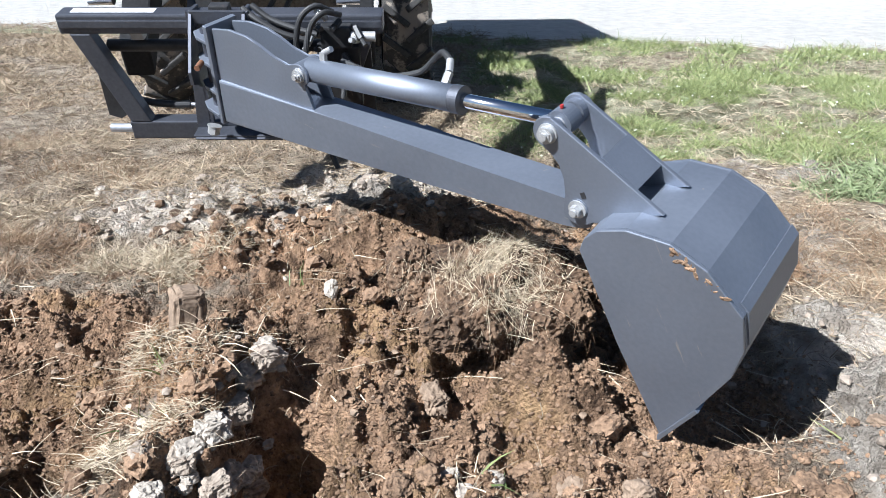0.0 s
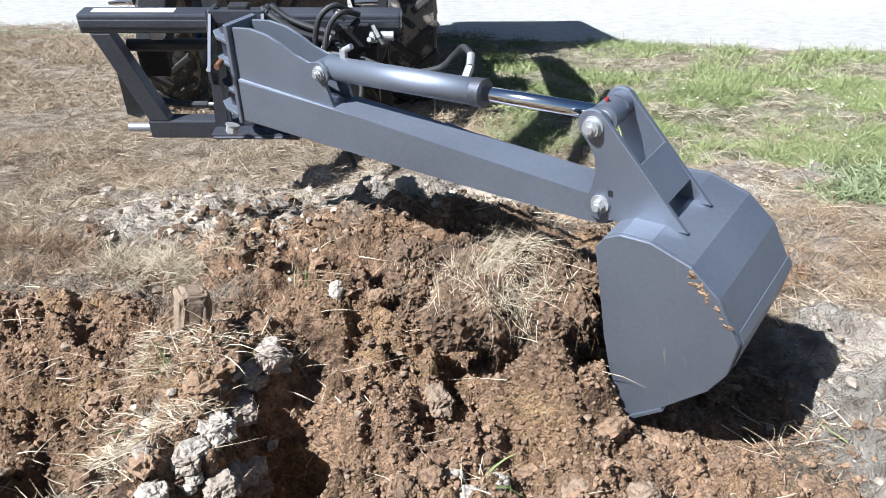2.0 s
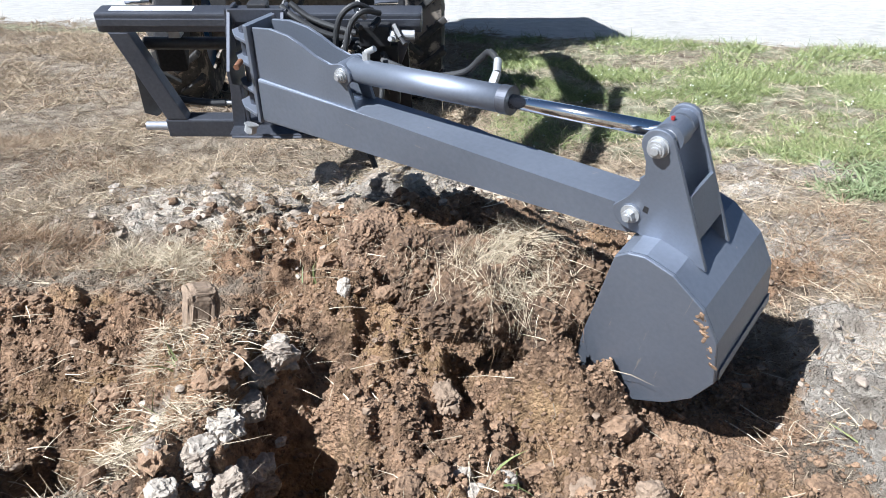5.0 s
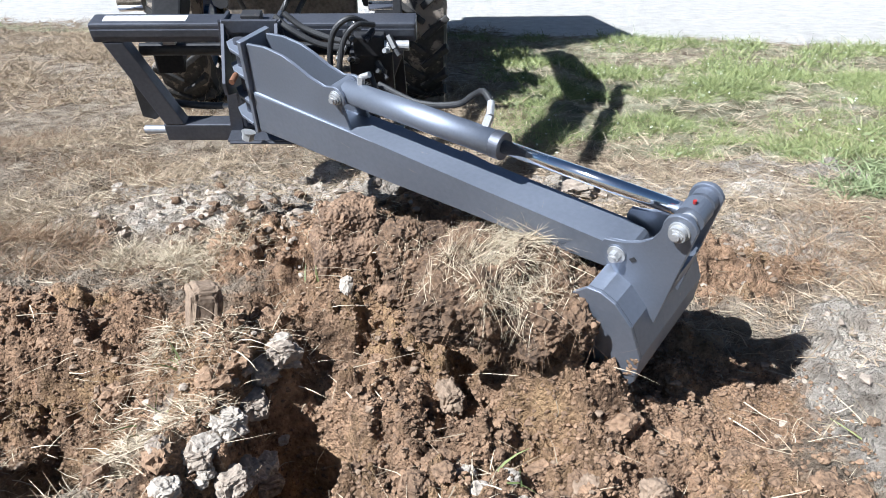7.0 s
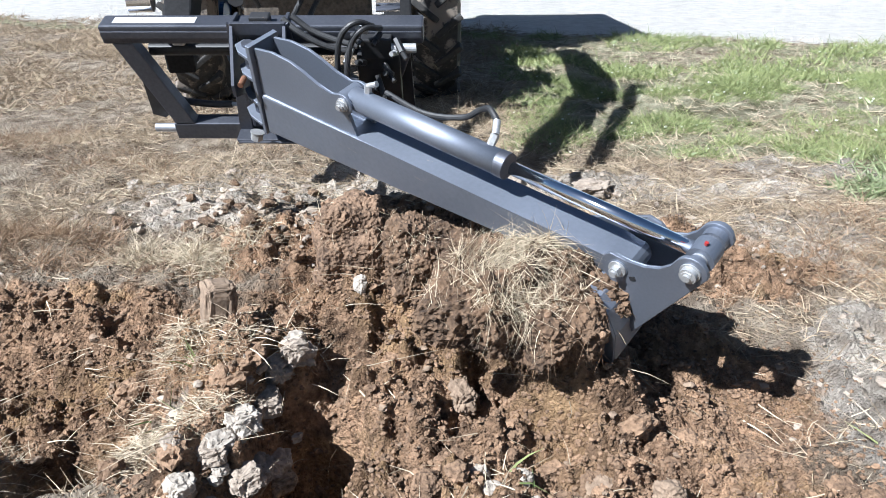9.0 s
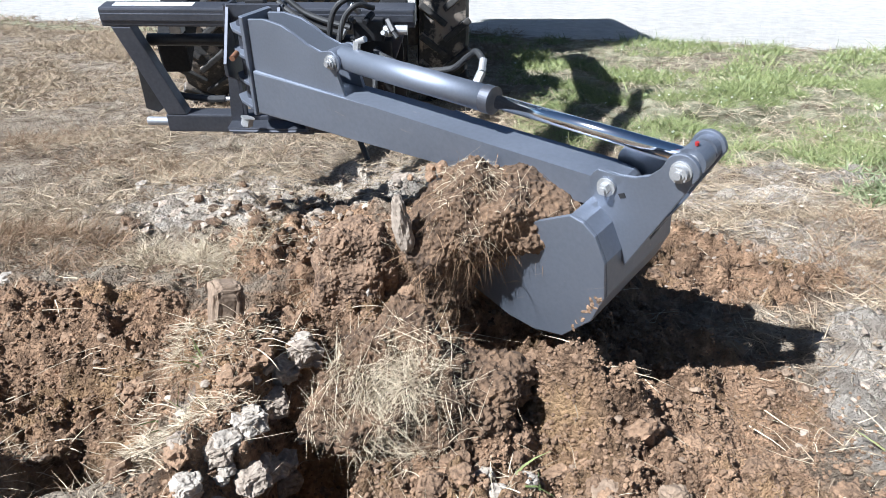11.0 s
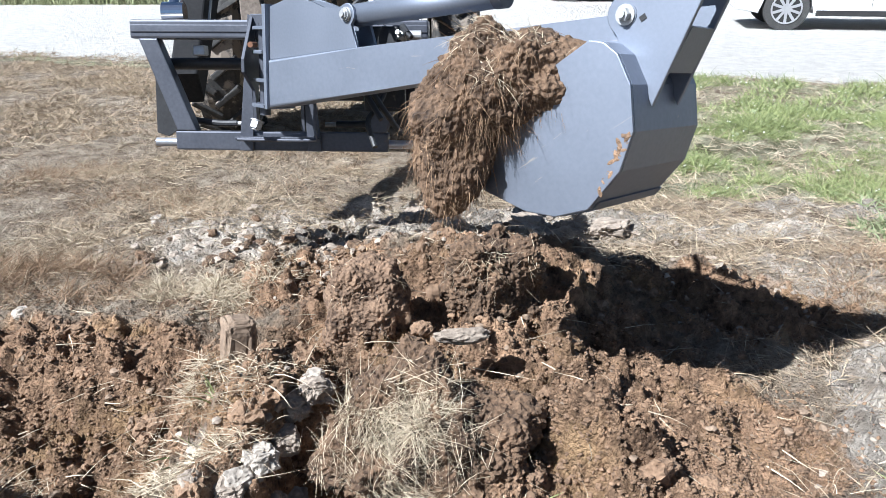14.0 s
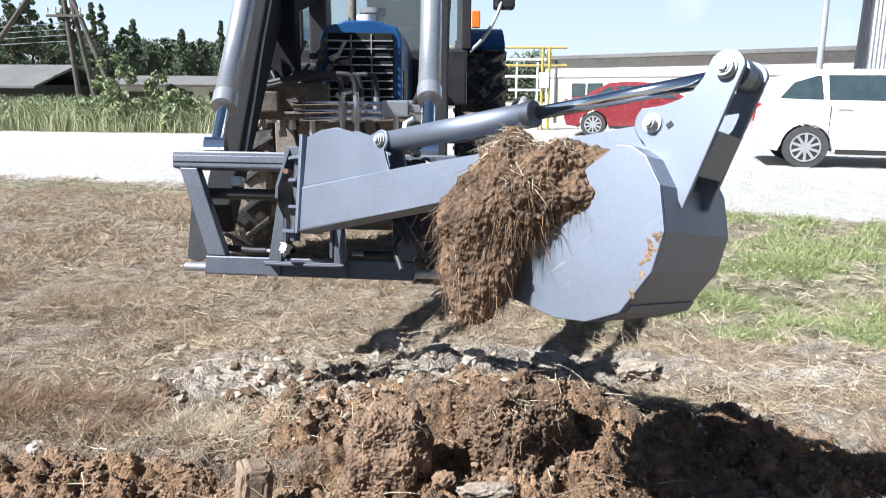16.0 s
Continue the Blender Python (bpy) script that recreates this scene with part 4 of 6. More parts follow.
def shell(outline, t):
    """The bent back plate: a strip along the outline, t thick on its inner side."""
    bm = bmesh.new()
    cx, cz = -0.36, -0.19
    rows = []
    for x, z in outline:
        d = Vector((cx - x, cz - z)).normalized() * t
        rows.append([bm.verts.new((x + a, yy, z + c)) for a, c in ((0, 0), (d.x, d.y)) for yy in (BY0 + 0.0141, BY1 - 0.0141)])
    for a, b in zip(rows, rows[1:]):
        for i, j in ((0, 1), (2, 3), (0, 2), (1, 3)):
            bm.faces.new((a[i], a[j], b[j], b[i]))
    for r in (rows[0], rows[-1]):
        bm.faces.new((r[0], r[1], r[3], r[2]))
    return bm


part("back_plate", shell(SIDE[2:] + [SIDE[0]], 0.012), M_PAINT_WORN, bucket)
part("cutting_edge", prism([(-0.803, -0.024), (-0.785, -0.03), (-0.66, -0.206), (-0.672, -0.212), (-0.80, -0.036)], BY0 - 0.004, BY1 + 0.004, 0.002), M_PAINT_WORN, bucket)
part("wear_strip", prism([(-0.438, -0.426), (-0.333, -0.4575), (-0.3, -0.4465), (-0.302, -0.442), (-0.333, -0.4515), (-0.436, -0.4225)], BY0 + 0.03, BY1 - 0.002, 0.0), M_PAINT, bucket)
EAR = arc(0.252, -0.004, 0.052, 120, -32, 10) + [(-0.058, -0.269), (-0.05, -0.2), (-0.032, -0.125), (-0.06, -0.055)] + arc(0.0, 0.0, 0.06, 215, 95, 8) + [(0.05, 0.022), (0.1, 0.004), (0.15, 0.0), (0.19, 0.012)]
for a, b in ((0.022, 0.038), (0.196, 0.212)):
    part("ear_plate", prism(EAR, a, b, 0.003), M_PAINT, bucket)
part("pin_boss", cyl((0.252, 0.0382, -0.004), (0.252, 0.07, -0.004), 0.029), M_PAINT, bucket)
part("pin_boss", cyl((0.252, 0.165, -0.004), (0.252, 0.228, -0.004), 0.04), M_PAINT, bucket)
part("rod_pin", cyl((0.252, 0.0, -0.004), (0.252, 0.24, -0.004), 0.026), M_ZINC, bucket)
part("ear_brace", prism([(0.135, -0.128), (0.02, -0.2), (0.026, -0.21), (0.141, -0.138)], 0.0385, 0.1955, 0.0), M_PAINT, bucket)
part("ear_boss", cyl((0, 0.02, 0), (0, 0.044, 0), 0.034), M_PAINT, bucket)
bolt("pivot_bolt", bucket, (0, 0.02, 0), r=0.03, nut_r=0.019)
bolt("rod_bolt", bucket, (0.252, 0.022, -0.004), r=0.032, nut_r=0.02)
part("grease_slot", boxed((0.03, 0.0195, -0.045), (0.05, 0.0215, -0.03), 0.0), M_BLACK, bucket)
bm = bmesh.new()
for k in range(34):
    a = RNG.uniform(0, 1)
    px, pz = -0.115 - 0.16 * a + RNG.normal() * 0.007, -0.322 - 0.1 * a + RNG.normal() * 0.007
    bmesh.ops.create_icosphere(bm, subdivisions=2, radius=0.0025 + 0.009 * RNG.uniform() ** 2, matrix=Matrix.Translation((px, BY0 + 0.001, pz)) @ Matrix.Rotation(0.6 + RNG.normal() * 1.3, 4, "Y") @ Matrix.Diagonal((1.7, 0.35, 0.7, 1)))
tagged(part("stuck_soil", bm, M_SOIL, bucket, "brown soil stuck to the side plate"), kind="stuff")

K = 0.646
# ---- cylinder: barrel on the boom, rod to the bucket ----
barrel = part("cylinder_barrel", cyl((0.02, 0, 0), (0.76, 0, 0), 0.0475, 40), M_PAINT, digger, "", True)
for f in barrel.data.polygons:
    f.use_smooth = len(f.vertices) == 4
part("barrel_gland", cyl((0.735, 0, 0), (0.775, 0, 0), 0.05, 40), M_DARK, barrel)
part("barrel_eye", cyl((0, -0.045, 0), (0, 0.045, 0), 0.042, 28), M_PAINT, barrel)
part("port_fitting", add_cyl(cyl((0.09, 0.01, 0.03), (0.09, 0.02, 0.075), 0.016, 6), (0.09, 0.02, 0.072), (0.13, 0.03, 0.09), 0.012, 12), M_ZINC, barrel, "zinc hose elbow")
part("port_fitting", add_cyl(cyl((0.68, 0.02, 0.03), (0.68, 0.055, 0.065), 0.016, 6), (0.68, 0.055, 0.065), (0.655, 0.1, 0.09), 0.014, 12), M_ZINC, barrel, "zinc hose elbow")
part("hose", tube([(0.655, 0.1, 0.09), (0.6, 0.13, 0.1), (0.54, 0.15, 0.06), (0.46, 0.14, 0.0), (0.3, 0.1, -0.02), (0.12, 0.08, 0.02)], 0.012, 10), M_HOSE, barrel)
rod = part("cylinder_rod", cyl((-0.72, 0, 0), (-0.03, 0, 0), 0.025, 32), M_CHROME, digger, "polished chrome piston rod", True)
for f in rod.data.polygons:
    f.use_smooth = len(f.vertices) == 4
part("rod_eye", cyl((0, -0.035, 0), (0, 0.035, 0), 0.046, 28), M_PAINT, rod)
part("grease_cap", cyl((0.0, -0.01, 0.048), (0.0, -0.01, 0.058), 0.006, 12), M_RED, rod, "small red grease-nipple cap")
K = 1.0


# ---- tractor: x to its left, y back, z up from the ground under the front axle ----
TRACTOR = pose(-0.93, 4.69, 0, 0, 0, 5.7)
tractor = thing("tractor", "blue farm tractor with front loader, parked on dry grass", "tractor", at=TRACTOR)


def wheel(name, parent, x, y, r, w, rim_mat, lugs=22, steer=0.0):
    hub = part(name, bmesh.new(), M_RUBBER, parent)
    hub.matrix_local = pose(x, y, r - 0.02, 0, 0, steer)
    prof = [(-w / 2, r * 0.56), (-w / 2, r * 0.82), (-w * 0.42, r * 0.92), (-w * 0.2, r * 0.955), (w * 0.2, r * 0.955), (w * 0.42, r * 0.92), (w / 2, r * 0.82), (w / 2, r * 0.56)]
    bm, seg = bmesh.new(), 48
    rings = [[bm.verts.new((px, pr * math.cos(2 * math.pi * k / seg), pr * math.sin(2 * math.pi * k / seg))) for px, pr in prof] for k in range(seg)]
    for k in range(seg):
        a, b = rings[k], rings[(k + 1) % seg]
        for i in range(len(prof) - 1):
            bm.faces.new((a[i], a[i + 1], b[i + 1], b[i]))
    part("tyre", bm, M_RUBBER, hub)
    lug = None
    for k in range(lugs):
        for s in (-1, 1):
            a = 2 * math.pi * (k + (0.5 if s > 0 else 0)) / lugs
            m = Matrix.Rotation(a, 4, "X") @ Matrix.Translation((s * w * 0.24, 0, r * 0.955)) @ Matrix.Rotation(s * radians(38), 4, "Z")
            if lug is None:
                lug = part("tread_lug", boxed((-w * 0.33, -r * 0.035, -r * 0.07), (w * 0.33, r * 0.035, r * 0.045), 0.008), M_RUBBER, hub)
                ob = lug
            else:
                ob = new("tread_lug", lug.data)
                ob.parent = hub
            ob.matrix_local = m
    rb = cyl((-w * 0.36, 0, 0), (w * 0.36, 0, 0), r * 0.57, 40)
    add_cyl(rb, (-w * 0.45, 0, 0), (w * 0.45, 0, 0), r * 0.2, 16)
    part("rim", rb, rim_mat, hub)
    return hub


for s in (-1, 1):
    wheel("front_wheel", tractor, s * 0.69, 0, 0.5, 0.28, M_BLUE, 18)
    wheel("rear_wheel", tractor, s * 0.8, 2.45, 0.8, 0.42, M_BLUE, 24)
K = 0.79
part("front_axle", add_box(boxed((-0.7, -0.09, 0.42), (0.7, 0.09, 0.62), 0.03), (-0.2, -0.25, 0.45), (0.2, 0.35, 0.75), None, 0.03), M_GREASY, tractor)
part("engine", add_box(boxed((-0.22, -0.55, 0.62), (0.22, 1.5, 1.3), 0.03), (-0.3, 0.2, 0.9), (0.3, 0.8, 1.2), None, 0.02), M_GREASY, tractor)
hood = part("hood", prism([(-0.285, 1.22), (-0.285, 1.74), (-0.25, 1.83), (-0.1, 1.875), (0.1, 1.875), (0.25, 1.83), (0.285, 1.74), (0.285, 1.22)], -0.68, 1.2, 0.012), M_BLUE, tractor)
gr = part("grille", boxed((-0.225, -0.7, 1.24), (0.225, -0.675, 1.79), 0.006), M_ARM, hood, "black radiator grille with horizontal bars")
for k in range(9):
    part("grille_bar", boxed((-0.225, -0.712, 1.3 + k * 0.054), (0.225, -0.7, 1.31 + k * 0.054), 0.002), M_ALU, gr)
part("grille_bar", boxed((-0.07, -0.713, 1.25), (-0.06, -0.7005, 1.78), 0.002), M_RUSTPLATE, gr)
part("grille_bar", boxed((0.07, -0.713, 1.25), (0.08, -0.7005, 1.78), 0.002), M_RUSTPLATE, gr)
part("side_vent", boxed((0.285, -0.5, 1.22), (0.292, 0.1, 1.55), 0.004), M_BLACK, hood)
part("air_cleaner", add_cyl(cyl((0.0, 0.35, 1.87), (0.0, 0.35, 2.02), 0.09), (0, 0.35, 2.02), (0, 0.35, 2.06), 0.11), M_ALU, tractor)
part("exhaust_pipe", cyl((-0.2, 0.6, 1.8), (-0.2, 0.6, 2.7), 0.035), M_RUSTPLATE, tractor)
K = 1.0
cab = part("cab", boxed((-0.64, 1.0, 1.0), (0.64, 2.6, 1.42), 0.02), M_BLACK, tractor)
part("roof", boxed((-0.72, 0.95, 2.52), (0.72, 2.75, 2.66), 0.04), M_BLUE, cab)
for sx in (-1, 1):
    for yy in (1.03, 2.55):
        part("cab_post", boxed((sx * 0.63 - 0.035, yy - 0.035, 1.42), (sx * 0.63 + 0.035, yy + 0.035, 2.53), 0.008), M_BLACK, cab)
    g = part("side_window", boxed((sx * 0.63 - 0.004, 1.07, 1.42), (sx * 0.63 + 0.004, 2.51, 2.5), 0.0), M_GLASS, cab)
    fender = part("fender", prism(arc(2.45, 0.8, 0.88, 128, 50, 10) + arc(2.45, 0.8, 0.84, 50, 128, 10), 0.64, 1.0, 0.006, Matrix(((0, sx, 0, 0), (1, 0, 0, 0), (0, 0, 1, 0), (0, 0, 0, 1)))), M_BLUE, tractor)
    if sx > 0:
        part("turn_lamp", boxed((sx * 0.7 - 0.03, 0.94, 1.57), (sx * 0.7 + 0.03, 1.0, 1.69), 0.008), M_ORANGE, cab, "orange turn lamp")
    part("lamp_box", boxed((sx * 0.92 - 0.08, 1.1, 1.72), (sx * 0.92 + 0.08, 1.22, 1.95), 0.02), M_BLACK, cab)
    part("lamp_arm", tube([(sx * 0.66, 1.02, 1.4), (sx * 0.76, 1.0, 1.5), (sx * 0.85, 1.05, 1.65), (sx * 0.9, 1.12, 1.78)], 0.014, 8, 4), M_ZINC, cab)
    part("loader_mast", boxed((sx * 0.4 - 0.06, 0.5, 0.5), (sx * 0.4 + 0.06, 0.74, 1.9), 0.015), M_BLACK, tractor)
    part("mast_brace", add_tube(bmesh.new(), [(sx * 0.42, 0.5, 0.6), (sx * 0.4, -0.5, 0.65)], 0.05, 8, 1), M_BLACK, tractor)
part("windscreen", boxed((-0.595, 1.026, 1.42), (0.595, 1.034, 2.5), 0.0), M_GLASS, cab)
part("dash", boxed((-0.45, 1.15, 1.42), (0.45, 1.4, 1.6), 0.04), M_BLACK, cab)
part("seat", add_box(boxed((-0.25, 2.0, 1.4), (0.25, 2.5, 1.6), 0.05), (-0.25, 2.42, 1.6), (0.25, 2.54, 2.15), None, 0.04), M_BLACK, cab)
K = 0.79
# front crossmember with hydraulics
part("crossmember", boxed((-0.56, -0.95, 0.95), (0.56, -0.86, 1.2), 0.01), M_RUSTPLATE, tractor)
part("bumper_plate", boxed((-0.42, -0.86, 0.6), (0.42, -0.6, 1.1), 0.02), M_GREASY, tractor)
for k, (zz, x0, x1) in enumerate(((1.3, -0.36, 0.5), (1.27, -0.2, 0.52), (1.24, -0.42, 0.3))):
    part("hydraulic_pipe", tube([(x0, -1.02, zz), (x1, -1.02, zz)], 0.016, 10, 1), M_ALU, tractor)
for k, xx in enumerate((0.02, 0.12)):
    part("hydraulic_hose", tube([(-0.62, -0.85, 1.75 - 0.06 * k), (-0.6, -0.95, 1.55), (-0.48, -1.02, 1.44), (-0.2, -1.08, 1.47), (xx - 0.03, -1.1, 1.5), (xx + 0.02, -1.1, 1.42), (xx + 0.02, -1.1, 1.25)], 0.017, 10), M_HOSE, tractor)
    part("hose_coupling", add_cyl(cyl((xx + 0.02, -1.1, 1.31), (xx + 0.02, -1.1, 1.2), 0.026, 8), (xx + 0.02, -1.1, 1.36), (xx + 0.02, -1.1, 1.31), 0.02, 12), M_ZINC, tractor, "bright steel hose coupling")
    part("hydraulic_hose", tube([(xx + 0.02, -1.1, 1.2), (xx + 0.05, -1.12, 1.0), (xx - 0.05, -1.2, 0.8), (xx - 0.1, -1.4, 0.7)], 0.017, 10), M_HOSE, tractor)
part("hydraulic_hose", tube([(0.5, -0.98, 1.28), (0.56, -1.0, 1.4), (0.58, -0.98, 1.58), (0.56, -0.9, 1.72), (0.5, -0.8, 1.8)], 0.02, 10), M_HOSE, tractor)
part("hydraulic_hose", tube([(0.4, -1.02, 1.26), (0.46, -1.1, 1.15), (0.52, -1.05, 1.0), (0.48, -1.0, 0.85)], 0.015, 10), M_HOSE, tractor)
part("hydraulic_hose", tube([(-0.3, -1.0, 1.3), (-0.4, -1.05, 1.15), (-0.34, -1.1, 0.95), (-0.28, -1.05, 0.8)], 0.015, 10), M_HOSE, tractor)
part("valve_bank", boxed((0.28, -1.08, 1.2), (0.46, -0.97, 1.34), 0.012), M_ALU, tractor, "bare aluminium valve block")
for k in range(16):
    a, b2 = RNG.uniform(-0.5, 0.0), RNG.uniform(1.12, 1.65)
    part("engine_fitting", add_cyl(cyl((a, -0.82, b2), (a + RNG.normal() * 0.05, -0.9, b2 + RNG.normal() * 0.04), 0.02, 6), (a, -0.8, b2), (a + 0.05, -0.8, b2 + 0.1), 0.013, 8), M_ZINC if k % 4 == 0 else M_GREASY, tractor)
part("hydraulic_tank", boxed((-0.52, -0.55, 1.15), (-0.31, 0.1, 1.6), 0.03), M_BLACK, tractor)
K = 1.0
for k in range(7):
    px, pz = -0.46 + 0.05 * k, 1.0 + 0.04 * math.sin(k * 2.1)
    part("hydraulic_hose", tube([(px, -0.94, pz), (px + 0.03 * math.sin(k * 1.3), -0.97, pz + 0.06), (px + 0.03 * math.cos(k), -0.93, pz + 0.13), (px - 0.05 + 0.02 * k, -0.86, pz + 0.2)], 0.009, 8, 5), M_HOSE, tractor)
    part("hose_coupling", add_cyl(cyl((px, -0.94, pz - 0.06), (px, -0.94, pz), 0.015, 6), (px, -0.94, pz - 0.09), (px, -0.94, pz - 0.06), 0.02, 6), M_ALU if k % 2 else M_RUSTPLATE, tractor)
# two long hoses that loop from the arm over to the couplings, and the pipe run below the grille
for k in (0, 1):
    part("hydraulic_hose", tube([(-0.5, -0.93, 1.42 - 0.03 * k), (-0.55, -0.98, 1.28), (-0.57, -1.0, 1.18 - 0.02 * k), (-0.47, -1.0, 1.12 + 0.012 * k), (-0.3, -1.0, 1.15 + 0.012 * k), (-0.12 + 0.06 * k, -1.0, 1.185), (-0.06 + 0.07 * k, -1.0, 1.16), (-0.05 + 0.07 * k, -1.0, 1.08)], 0.014, 10), M_HOSE, tractor, "grey-black hydraulic hose")
    part("hose_coupling", add_cyl(add_cyl(cyl((-0.05 + 0.07 * k, -1.0, 1.1), (-0.05 + 0.07 * k, -1.0, 1.03), 0.014, 12), (-0.05 + 0.07 * k, -1.0, 1.03), (-0.05 + 0.07 * k, -1.0, 0.95), 0.02, 8), (-0.05 + 0.07 * k, -1.0, 0.95), (-0.05 + 0.07 * k, -1.0, 0.86), 0.013, 10), M_ALU, tractor, "bright steel hose coupling")
for zz, x0, x1 in ((1.04, -0.3, 0.2), (1.0, -0.34, 0.42), (0.965, -0.26, 0.3)):
    part("hydraulic_pipe", tube([(x0, -0.98, zz), ((x0 + x1) / 2, -0.985, zz + 0.006), (x1, -0.98, zz)], 0.011, 10, 3), M_CHROME, tractor, "bright steel hydraulic pipe")
part("valve_bank", add_cyl(add_box(boxed((0.15, -1.03, 0.98), (0.28, -0.96, 1.06), 0.008), (0.28, -1.01, 1.0), (0.34, -0.98, 1.04), None, 0.004), (0.215, -1.0, 0.9), (0.215, -1.0, 0.98), 0.014, 8), M_ALU, tractor, "bare aluminium valve block")
part("hydraulic_hose", tube([(0.3, -0.98, 1.02), (0.33, -1.0, 1.1), (0.36, -0.99, 1.22), (0.4, -0.96, 1.33), (0.44, -0.9, 1.38)], 0.014, 10), M_HOSE, tractor, "grey-black hydraulic hose")
part("air_cleaner_bowl", cyl((-0.02, 0.0, 1.47), (-0.02, 0.0, 1.56), 0.06, 20), M_WHITEPAPER, tractor, "pale plastic pre-cleaner bowl")
part("control_valve", add_box(boxed((-0.52, -0.98, 0.96), (-0.12, -0.9, 1.14), 0.012), (-0.5, -1.04, 1.0), (-0.36, -0.95, 1.1), None, 0.01), M_GREASY, tractor)
part("radiator_support", boxed((-0.46, -0.84, 1.0), (-0.3, -0.7, 1.75), 0.01), M_ARM, tractor)

# loader arms and tilt cylinders; keyed below so that they follow the hitch frame
ARM_PIVOT = {s: Vector((s * 0.46, 0.62, 1.8)) for s in (-1, 1)}
TILT_PIVOT = {s: Vector((s * 0.4, -0.92, 2.05)) for s in (-1, 1)}
arms, tilts, tilt_rods = {}, {}, {}
for s in (-1, 1):
    arms[s] = part("loader_arm", prism([(0, 0.1), (1.4, 0.54), (1.65, 0.52), (2.9, 0.06), (2.9, -0.06), (1.5, 0.28), (0, -0.1)], -0.05, 0.05, 0.008), M_ARM, tractor)
    part("arm_pipe", tube([(0.1, -s * 0.045, 0.1), (1.4, -s * 0.045, 0.48), (2.6, -s * 0.045, 0.1)], 0.012, 8, 4), M_ZINC, arms[s])
    tilts[s] = part("tilt_cylinder", cyl((0, 0, 0), (1.47, 0, 0), 0.042, 32), M_ALU, tractor, "bare metal loader tilt cylinder", True)
    for f in tilts[s].data.polygons:
        f.use_smooth = len(f.vertices) == 4
    part("cylinder_cap", cyl((1.42, 0, 0), (1.48, 0, 0), 0.045, 32), M_ALU, tilts[s])
    tilt_rods[s] = part("tilt_rod", add_cyl(cyl((0, 0, 0), (0.6, 0, 0), 0.022, 24), (0, -0.035, 0), (0, 0.035, 0), 0.035), M_CHROME, tractor)


# ---- cars ----
def taper(bm, half, belt=0.95, lean=0.42):
    for v in bm.verts:
        k = max(0.0, v.co.z - belt)
        v.co.y -= math.copysign(min(k * lean, half), v.co.y) if abs(v.co.y) > 0.05 else 0
    return bm


